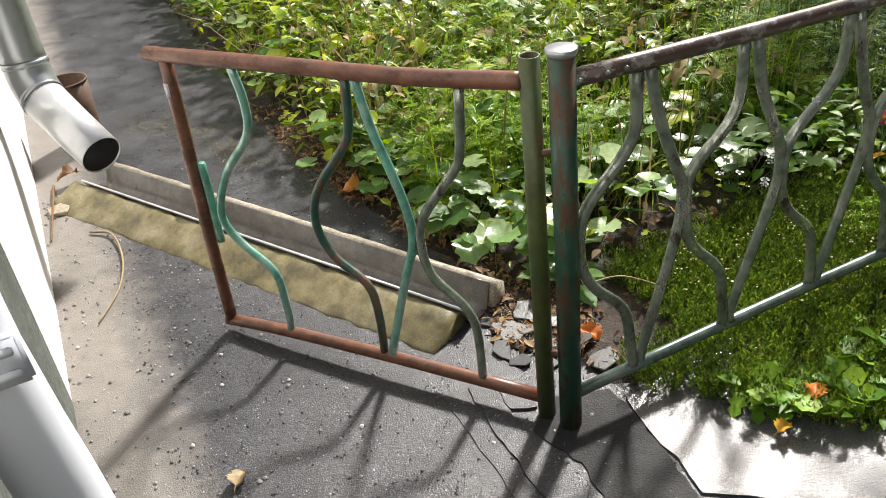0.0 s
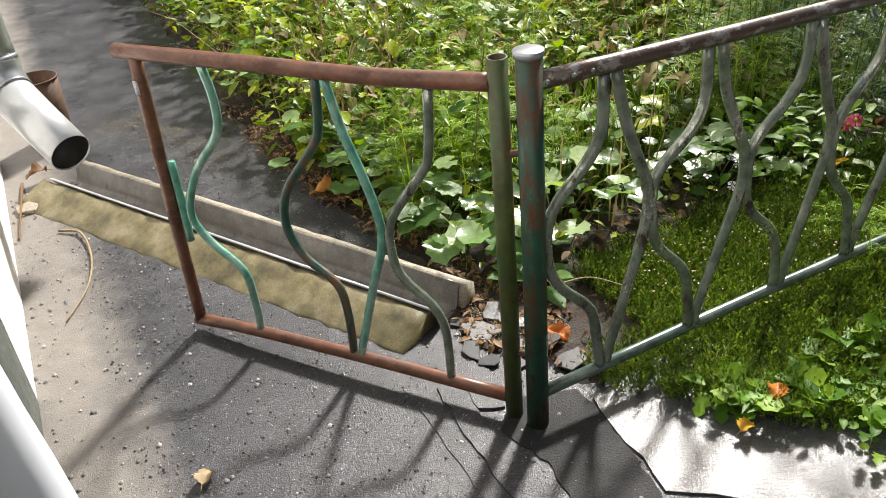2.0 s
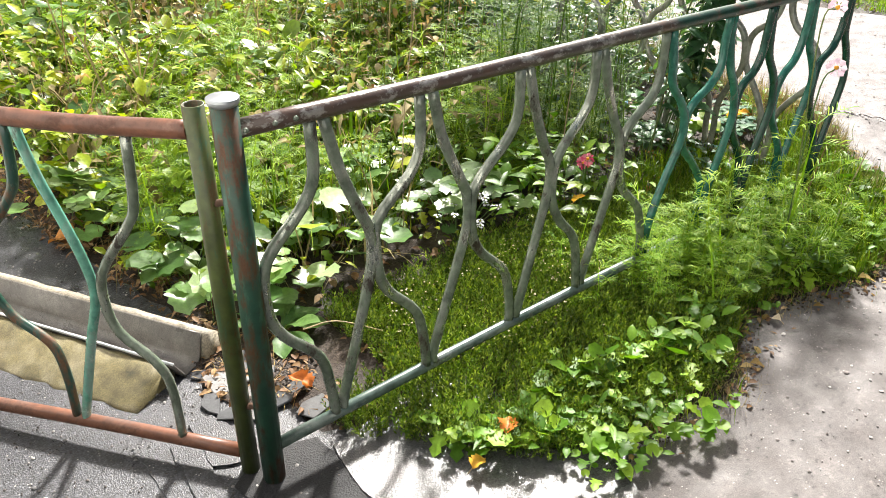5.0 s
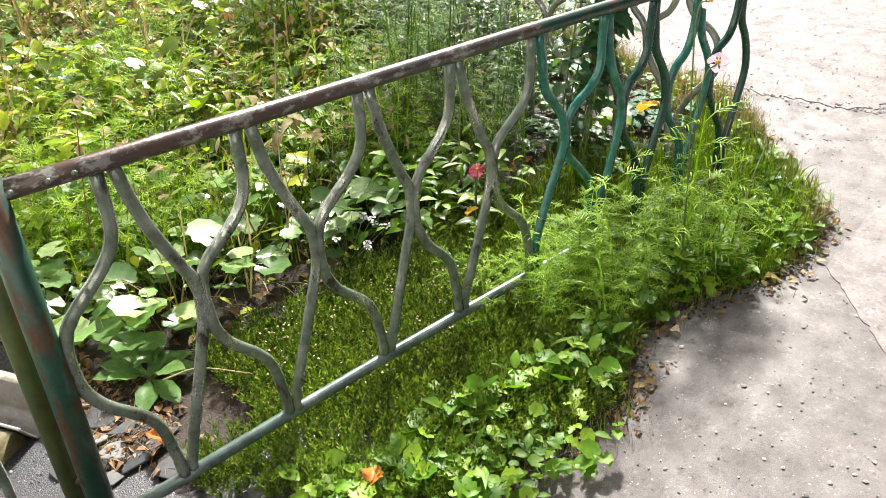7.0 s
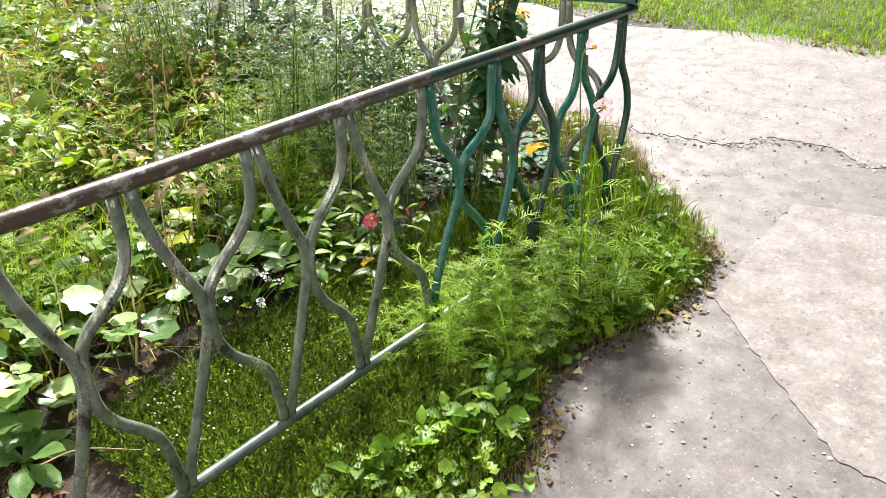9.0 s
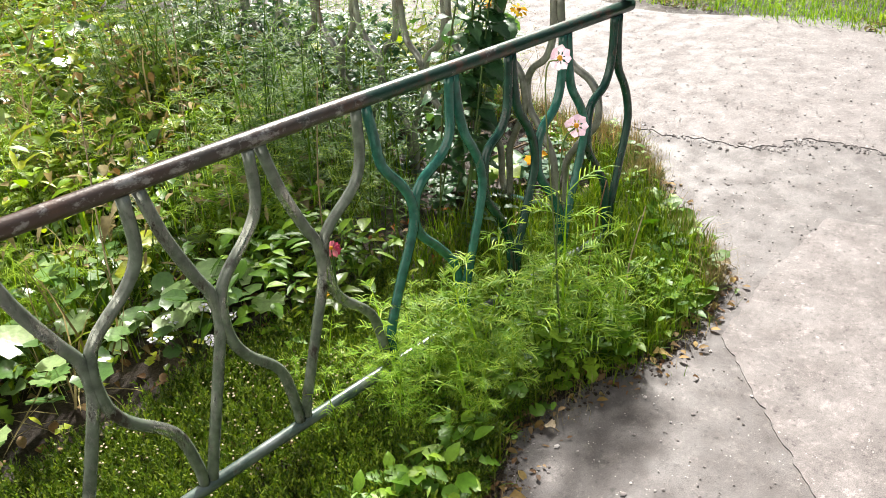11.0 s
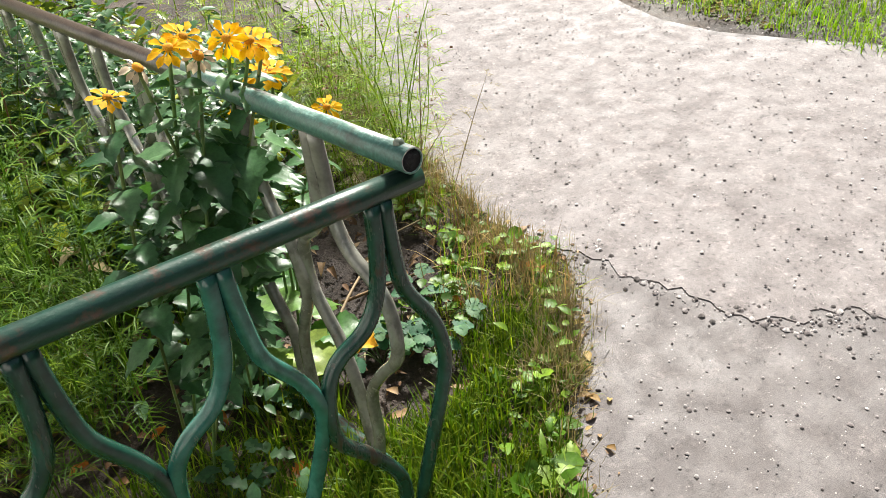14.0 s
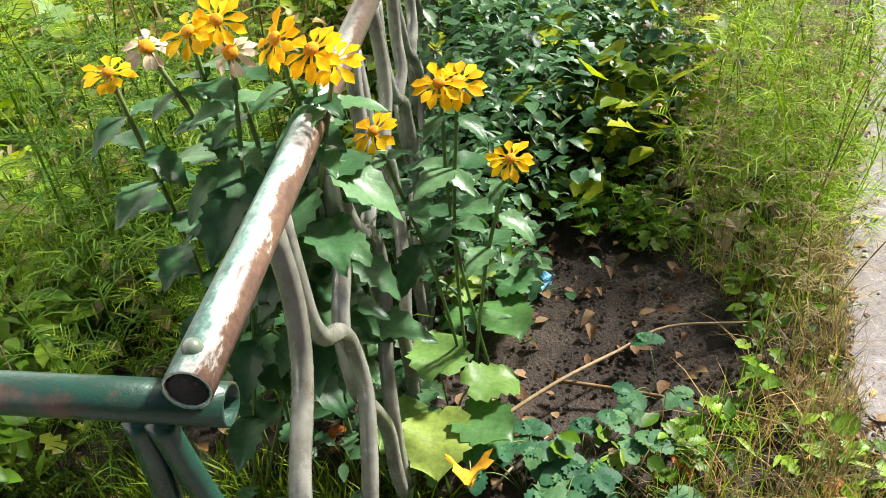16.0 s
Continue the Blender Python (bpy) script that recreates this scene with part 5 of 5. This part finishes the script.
def heliopsis(base, heads, label, seed):
    """Upright stems with opposite rough leaves and yellow daisies."""
    r = random.Random(seed)
    plant = thing("heliopsis_plant", base, label, "flowering plant", "yellow daisies by the fence")
    b = Vector(base)
    for i, (hx, hy, hz, faded) in enumerate(heads):
        top = Vector((hx, hy, hz))
        root = b + (Vector((r.uniform(-0.16, 0.1), r.uniform(-0.1, 0.1), 0)) if seed == 1 else Vector((r.uniform(-0.06, 0.06), r.uniform(-0.05, 0.05), 0)))
        mid = root.lerp(top, 0.55) + Vector((r.uniform(-0.03, 0.03), r.uniform(0, 0.04), 0.03))
        line = curve_pts([root, mid, top], 6)
        part("stem", pipe(line, 0.0035, 6), "stem", plant)
        n = len(line)
        yaw = r.uniform(0, 180)
        for k in range(3 if seed == 1 else 7, n - 1, 1 if seed == 1 else 2):
            yaw += 85
            size = r.uniform(0.075, 0.125) * (1.0 if seed == 1 else 0.8) * (0.6 if k > n - 4 else 1.0)
            for side in (0, 180):
                put_leaf(plant, line[k], yaw + side + r.uniform(-20, 20), r.uniform(-15, 25), size, size * 0.6, "ovate", "helio", cup=0.25, droop=0.45, teeth=0.12, nu=12, seed=r.randint(0, 999), wave=0.06)
        flower(plant, top + Vector((0, 0, 0.004)), r.uniform(15, 50), r.uniform(-50, 50), 0.024 if faded else r.uniform(0.029, 0.037), 12, "oldpetal" if faded else "petal", faded=faded)
    return plant


heliopsis((2.27, 0.55, ground_z(2.27, 0.55)), ((2.26, 0.44, 0.953, False), (2.292, 0.45, 0.962, False), (2.305, 0.438, 0.927, True), (2.362, 0.44, 0.941, False), (2.402, 0.44, 0.926, False), (2.425, 0.44, 0.912, False), (2.143, 0.44, 0.904, False), (2.202, 0.44, 0.936, True)), "tall yellow heliopsis daisies leaning over the fence rail", 1)
heliopsis((2.5, 0.72, ground_z(2.5, 0.72)), ((2.51, 0.652, 0.776, False), (2.535, 0.66, 0.772, False), (2.613, 0.59, 0.687, False), (2.425, 0.57, 0.745, False)), "shorter yellow heliopsis daisies beyond the fence", 2)

# cosmos with pale pink flowers outside the fence
cos = thing("cosmos_plant", (1.74, -0.26, 0), "feathery cosmos with pale pink flowers", "flowering plant")
for (x, y, z), (tilt, yaw) in (((1.77, -0.275, 0.708), (62, -70)), ((1.722, -0.26, 0.886), (78, -80))):
    part("stem", pipe([(1.74, -0.26, 0), (1.7, -0.27, 0.35), (x - 0.03, y + 0.02, z - 0.06), (x, y, z)], 0.0022, 6, 0, 5), "stem", cos)
    flower(cos, (x, y, z), tilt, yaw, 0.025, 8, "pink", "yellowleaf")
tv, tf = tpl_cosmos(9, 7, 0.28, 0.0048, 5)
tv = tv * 0.62
me = bpy.data.meshes.new("foliage")
me.from_pydata(tv.tolist(), [], tf.tolist())
me.materials.append(M["cosmosleaf"])
ob = new("foliage", me)
ob.parent = cos

# crimson flowers among the leaves
red = thing("zinnia_plant", (1.45, 0.35, 0), "low plant with two crimson flowers", "flowering plant")
for x, y, z in ((1.44, 0.34, 0.3), (1.49, 0.4, 0.25)):
    part("stem", pipe([(1.45, 0.36, 0), (1.46, 0.37, 0.15), (x, y, z)], 0.003, 6, 0, 4), "stem", red)
    flower(red, (x, y, z), 50, -35, 0.022, 13, "red")
for k in range(8):
    put_leaf(red, (1.455, 0.365, 0.05 + 0.02 * k), k * 77, 20, 0.08, 0.04, "ovate", "herb", seed=k)

# small white flowers
wf = thing("white_flowers", (1.06, 0.58, 0), "clump of small white flowers among leaves", "flowering plant")
r = random.Random(5)
for k in range(16):
    x, y, z = 1.06 + r.uniform(-0.13, 0.13), 0.58 + r.uniform(-0.1, 0.12), r.uniform(0.1, 0.2)
    part("stem", pipe([(1.06, 0.58, 0), (x, y, z)], 0.0015, 5), "stem", wf)
    flower(wf, (x, y, z), r.uniform(0, 50), r.uniform(0, 360), 0.013, 6, "white", "lime")

# rosette of pale broad leaves just behind the fence
ros = thing("foxglove_rosette", (0.31, 0.5, 0), "pale green rosette of broad soft leaves", "plant")
r = random.Random(3)
for k in range(11):
    put_leaf(ros, (0.31, 0.5, 0.01), k * 137.5, r.uniform(20, 60), r.uniform(0.1, 0.15), r.uniform(0.055, 0.07), "spoon", "rosette", cup=0.2, droop=0.4, wave=0.06, seed=k)


def hollyhock(base, spec, label, mat="round", shape="round", seed=1):
    """A clump of large leaves on stalks: (x, y, z, length, direction) each."""
    plant = thing("hollyhock_plant", base, label, "plant", "large-leaved plants")
    r = random.Random(seed)
    for x, y, z, size, yaw in spec:
        a = radians(yaw)
        foot = (x - 0.4 * size * math.cos(a), y - 0.4 * size * math.sin(a), z)
        part("stalk", pipe([base, (0.5 * (base[0] + foot[0]), 0.5 * (base[1] + foot[1]), 0.7 * z), foot], 0.002, 5, 0, 4), "stem", plant)
        put_leaf(plant, foot, yaw, r.uniform(-4, 22), size, size * 1.02, shape, mat, cup=0.18, droop=0.25, teeth=0.1, nu=13, nv=4, wave=0.08, seed=r.randint(0, 99))
    return plant


hollyhock((0.2, 0.9, 0), ((0.13, 0.735, 0.1, 0.12, 250), (0.33, 0.86, 0.13, 0.115, 300), (0.26, 1.03, 0.16, 0.12, 60), (0.11, 0.9, 0.1, 0.1, 190), (0.2, 1.12, 0.17, 0.11, 100), (0.4, 1.0, 0.15, 0.1, 20)), "large round pale green leaves behind the gate")
hollyhock((0.75, 0.75, 0), ((0.7, 0.65, 0.13, 0.09, 240), (0.82, 0.66, 0.12, 0.085, 310), (0.62, 0.75, 0.14, 0.09, 180), (0.85, 0.82, 0.15, 0.1, 30), (0.72, 0.9, 0.16, 0.1, 110), (0.95, 0.72, 0.12, 0.08, 350)), "round pale leaves behind the fence", seed=2)
hollyhock((1.2, 0.85, 0), ((1.12, 0.75, 0.14, 0.1, 230), (1.28, 0.75, 0.16, 0.1, 310), (1.1, 0.92, 0.18, 0.1, 150), (1.33, 0.95, 0.18, 0.11, 40), (1.2, 1.02, 0.2, 0.1, 90)), "dark broad leaves in the middle of the bed", "herb", seed=3)
hollyhock((0.55, 1.7, 0), ((0.5, 1.6, 0.25, 0.12, 240), (0.65, 1.62, 0.28, 0.12, 310), (0.45, 1.78, 0.3, 0.12, 150), (0.68, 1.82, 0.3, 0.13, 40), (0.55, 1.9, 0.32, 0.12, 90)), "upright bright yellow-green leaves", "lime", "ovate", 4)
zb = ground_z(2.47, 0.66)
hollyhock((2.47, 0.66, zb), ((2.40, 0.6, zb + 0.1, 0.12, 230), (2.46, 0.56, zb + 0.12, 0.13, 275), (2.54, 0.6, zb + 0.11, 0.115, 320), (2.45, 0.7, zb + 0.19, 0.115, 100), (2.55, 0.68, zb + 0.15, 0.105, 30)), "mallow seedling with lobed yellow-green leaves", "mallow", "round", 5)
hollyhock((2.52, 1.02, ground_z(2.52, 1.02)), ((2.45, 1.02, 0.08, 0.1, 190), (2.56, 0.95, 0.07, 0.12, 295), (2.48, 1.08, 0.09, 0.1, 130), (2.58, 1.04, 0.08, 0.1, 10), (2.47, 0.95, 0.06, 0.09, 240)), "low rounded leaves on bare soil", "mallow", "round", 6)


def strawberry(x, y, n, seed):
    """Three-part toothed leaves on short stalks."""
    z0 = ground_z(x, y)
    plant = thing("strawberry_plant", (x, y, z0), "strawberry plant with wet blue-green leaves", "plant", "strawberry plants")
    r = random.Random(seed)
    for k in range(n):
        a = r.uniform(0, 6.28)
        d = r.uniform(0.03, 0.1)
        q = Vector((x + d * math.cos(a), y + d * math.sin(a), z0 + r.uniform(0.04, 0.09)))
        part("stalk", pipe([(x, y, z0), q.lerp(Vector((x, y, z0 + 0.05)), 0.5), q], 0.0013, 5, 0, 3), "stem", plant)
        for da in (-75, 0, 75):
            put_leaf(plant, q, math.degrees(a) + da, r.uniform(-5, 12), r.uniform(0.034, 0.044), 0.036, "round", "berry", name="leaflet", cup=0.2, droop=0.25, teeth=0.14, nu=10, seed=k)


for k, (x, y, n) in enumerate(((2.65, 0.63, 6), (2.72, 0.58, 7), (2.81, 0.53, 6), (2.62, 0.53, 6), (2.74, 0.47, 5), (2.88, 0.78, 4))):
    strawberry(x, y, n, k)

# iris blades by the soil patch, and by the post
for at, n, hgt, lab in (((2.54, 1.13, ground_z(2.54, 1.13)), 7, 0.25, "blue-green iris blades in bare soil"), ((0.72, 1.0, 0), 8, 0.3, "upright yellow-green iris blades")):
    iris = thing("iris_plant", at, lab, "plant", "iris plants")
    r = random.Random(int(at[0] * 10))
    for k in range(n):
        put_leaf(iris, (at[0] + r.uniform(-0.03, 0.03), at[1] + r.uniform(-0.02, 0.02), at[2]), r.uniform(0, 360), r.uniform(60, 85), hgt * r.uniform(0.7, 1.1), 0.034, "blade", "rosette", name="blade", cup=0.25, droop=0.1, teeth=0, seed=k)


def fallen(x, y, z, size, yaw, mat, label, lift=8):
    """One fallen leaf, curled."""
    leaf = thing("fallen_leaf", (x, y, z), label, "leaf", "fallen leaves")
    put_leaf(leaf, (x, y, z + 0.012), yaw, lift, size, size * 0.8, "ovate", mat, name="blade", cup=0.7, droop=0.3, teeth=0.16, nu=10, wave=0.14, seed=int(x * 97) % 50)
    part("leaf_stalk", pipe([(x, y, z + 0.012), (x - 0.3 * size * math.cos(radians(yaw)), y - 0.3 * size * math.sin(radians(yaw)), z + 0.004)], 0.0012, 5), "straw", leaf)


for x, y, z, sz, yaw, mat, lab, lift in (
    (0.48, -0.29, 0.05, 0.06, 40, "orange", "bright orange leaf caught in the low weeds", 18),
    (0.04, 1.42, 0.01, 0.11, 160, "orange", "orange-brown leaf at the edge of the asphalt", 15),
    (0.23, 0.2, 0.015, 0.07, 120, "orange", "orange leaf beside the broken slate", 30),
    (0.36, -0.3, 0.02, 0.05, 10, "yellowleaf", "small yellow leaf on the wet slab", 10),
    (-0.78, 0.235, 0.004, 0.06, 60, "straw", "pale straw-coloured leaf on the asphalt", 4),
    (-0.92, 2.3, 0.03, 0.09, 200, "brown", "brown leaf under the downpipe spout", 15),
    (2.53, 0.48, 0.11, 0.095, 280, "yellowleaf", "golden yellow leaf by the strawberry plants", 55),
    (1.41, 0.36, 0.12, 0.05, 300, "yellowleaf", "yellow leaf hanging in the bed", 60),
    (3.15, 0.52, 0.0, 0.08, 40, "orange", "rust-orange leaf at the edge of the path", 10),
    (2.49, -0.39, 0.0, 0.06, 100, "oldpetal", "pale dry leaf lying on the path", 6),
    (2.0, -0.15, 0.05, 0.05, 100, "brown", "brown leaf in the grass", 6),
    (1.5, -0.42, 0.0, 0.035, 100, "oldpetal", "small pale leaf at the edge of the path", 6),
    (2.3, 0.35, 0.0, 0.06, 200, "orange", "russet leaf on the soil", 6),
    (2.9, 0.62, 0.0, 0.05, 300, "orange", "small orange leaf on the soil", 6),
):
    fallen(x, y, z, sz, yaw, mat, lab, lift)


def stick(pts, radius, label, mat="straw", name="dry_stem"):
    ob = thing(name, pts[0], label, "stem", "dry stems")
    part("stem", pipe(pts, [radius * (1 - 0.6 * k / (len(pts) * 5)) for k in range((len(pts) - 1) * 5 + 1)], 6, 0, 5), mat, ob)
    return ob


stick([(-0.94, 1.78, 0.008), (-0.87, 1.7, 0.014), (-0.86, 1.5, 0.01), (-0.9, 1.3, 0.012), (-0.985, 1.14, 0.008)], 0.005, "crooked pale dry stem on the grit")
stick([(-1.03, 2.3, 0.01), (-1.045, 2.1, 0.016), (-1.06, 1.95, 0.012), (-1.077, 1.8, 0.006)], 0.006, "brown dry stem by the wall", "brown")
stick([(2.548, 0.667, 0.03), (2.68, 0.77, 0.05), (2.8, 0.86, 0.05), (2.911, 0.94, 0.05), (3.095, 0.982, 0.03)], 0.005, "long dry stem lying over the soil")
stick([(2.674, 0.8, 0.02), (2.86, 0.76, 0.03), (3.051, 0.713, 0.03), (3.267, 0.636, 0.02)], 0.005, "long reddish dry stem reaching the path", "brown")
stick([(2.56, 0.52, 0.02), (2.62, 0.6, 0.03), (2.66, 0.65, 0.02)], 0.003, "short bleached twig on the soil")
stick([(3.0, 1.5, 0.05), (3.1, 1.7, 0.15), (3.15, 1.9, 0.3)], 0.005, "leaning bleached stalk over the grass")
stick([(0.3, 0.35, 0.1), (0.38, 0.3, 0.12), (0.5, 0.25, 0.06)], 0.002, "curved straw over the stonecrop")
for k, (x, y, hgt) in enumerate(((0.95, 0.75, 0.8), (0.4, 1.0, 0.6), (1.5, 1.2, 0.85), (1.95, -0.2, 0.45), (2.0, -0.3, 0.38), (0.3, 2.2, 0.7), (1.6, 0.6, 0.7), (2.05, 1.1, 0.95))):
    stick([(x, y, 0), (x + 0.02, y + 0.01, hgt * 0.5), (x + 0.06, y - 0.01, hgt)], 0.0028, "thin upright reddish stalk" if k % 2 else "thin upright straw stalk", "brown" if k % 2 else "straw")

# cut weeds lying on the asphalt beyond the drain
g = np.random.default_rng(41)
n = 620
s = g.random(n)
p = np.column_stack([-0.62 + 0.42 * s + g.normal(0, 0.06, n), 2.75 - 0.85 * s ** 1.5 + g.normal(0, 0.07, n), g.uniform(0.003, 0.03, n)])
scatter("cut_weeds", STRAWS + [NARROW], p, g.uniform(0.012, 0.07, n) * np.where(np.arange(n) % 4 == 3, 0.4, 1.0), g.uniform(0, 6.28, n), np.where(np.arange(n) % 4 == 3, g.uniform(-0.3, 0.3, n), g.choice([-1.4, 1.4], n)), "dryg", "wilted cut weeds strewn on the asphalt", "cut weeds")


def shard(at, pts, tilt, yaw, thick, mat, label, name="slate_piece", group="broken slate by the post"):
    """A flat broken piece with uneven outline."""
    bm = bmesh.new()
    top = [bm.verts.new((x, y, thick)) for x, y in pts]
    low = [bm.verts.new((x * 1.04, y * 1.04, 0)) for x, y in pts]
    bm.faces.new(top)
    bm.faces.new(low[::-1])
    for i in range(len(pts)):
        j = (i + 1) % len(pts)
        bm.faces.new((top[i], low[i], low[j], top[j]))
    bmesh.ops.recalc_face_normals(bm, faces=bm.faces)
    bmesh.ops.bevel(bm, geom=bm.edges[:], offset=min(0.003, thick * 0.3), segments=1, affect="EDGES")
    bm.transform(Matrix.Rotation(radians(yaw), 4, "Z") @ Matrix.Rotation(radians(tilt), 4, "X"))
    ob = part(name, bm, mat, None, smooth=False)
    ob.location = at
    return tagged(ob, label, "stone", group)


r = random.Random(8)
for k, (x, y, rad, tilt) in enumerate(((0.06, 0.4, 0.075, 3), (0.14, 0.43, 0.07, 12), (0.0, 0.33, 0.05, 4), (0.12, 0.3, 0.055, 8), (0.19, 0.15, 0.075, 7), (0.24, 0.26, 0.05, 14), (0.07, 0.22, 0.045, 5), (0.17, 0.36, 0.04, 18), (0.03, 0.46, 0.035, 9), (0.1, 0.36, 0.03, 22), (0.02, 0.27, 0.04, 10), (0.14, 0.23, 0.045, 9))):
    m = r.randint(5, 6)
    pts = [(rad * r.uniform(0.5, 1.3) * math.cos(6.283 * i / m + q), rad * r.uniform(0.35, 1.0) * math.sin(6.283 * i / m + q)) for i, q in ((i, r.uniform(-0.4, 0.4)) for i in range(m))]
    tilt *= 0.45
    shard((x, y, 0.004 + rad * math.sin(radians(tilt)) * 0.8), pts, tilt, r.uniform(0, 360), r.uniform(0.003, 0.007), "slate" if k % 3 else "paletile", "wet broken slate lying at the drain's end" if k % 3 else "pale broken tile lying at the drain's end")
shard((-1.02, 2.05, 0.0), [(0.05, 0.0), (0.02, 0.045), (-0.045, 0.04), (-0.05, -0.03), (0.01, -0.05)], 0, 10, 0.016, "ledge", "lump of old cement at the wall foot", "cement_lump", "cement lumps")
# plates of asphalt lifted beside the gate, with dark cracks between them
for outline, high, seed in (
    (((-0.152, 0.25), (-0.172, 0.03), (-0.176, -0.16), (-0.178, -0.6), (-0.116, -0.6), (-0.1, -0.2), (-0.11, 0.02), (-0.09, 0.2)), 0.0045, 71),
    (((-0.226, 0.29), (-0.229, 0.07), (-0.234, -0.12), (-0.24, -0.6), (-0.188, -0.6), (-0.186, -0.15), (-0.182, 0.03), (-0.164, 0.25)), 0.0025, 72),
    (((-0.08, 0.3), (-0.1, 0.12), (-0.04, 0.09), (0.0, 0.2), (-0.02, 0.29)), 0.007, 73),
):
    tagged(part("asphalt_plate", sheet(list(outline), high, 0.03, 0.006, 0.03, seed), "asphalt", smooth=False), "lifted plate of cracked wet asphalt", "asphalt", kind="structure")
# dark tar skin between the posts and the slab
tagged(part("tar_patch", sheet([(-0.09, 0.03), (0.02, 0.1), (0.15, 0.05), (0.155, -0.02), (0.108, -0.33), (0.02, -0.42), (-0.08, -0.3), (-0.05, -0.12)], 0.0035, 0.02, 0.006, 0.025, 19), "tar", smooth=False),
       "rough dull black tar round the gate posts", "asphalt", kind="structure")
# blue scrap on the soil
bl = thing("plastic_scrap", (2.63, 1.15, ground_z(2.63, 1.15)), "crumpled light blue scrap of plastic", "litter")
for k in range(3):
    put_leaf(bl, (2.63 + 0.012 * k, 1.15, ground_z(2.63, 1.15) + 0.008), 40 + 95 * k, 20, 0.045, 0.03, "ovate", "blue", name="fold", cup=0.8, wave=0.3, seed=k)
# chip of white paint on the gate's end bar, metal plate between the posts
bm = bmesh.new()
box(bm, (-0.006, -0.001, -0.02), (0.007, 0.001, 0.018), 0.0008)
bm.transform(Matrix.Translation(on_gate(0.984, 0.77, 0.0) + Vector((-0.012, -0.014, 0))) @ Matrix.Rotation(radians(-40), 4, "Z"))
part("paint_chip", bm, "white", gate, "chip of white paint")
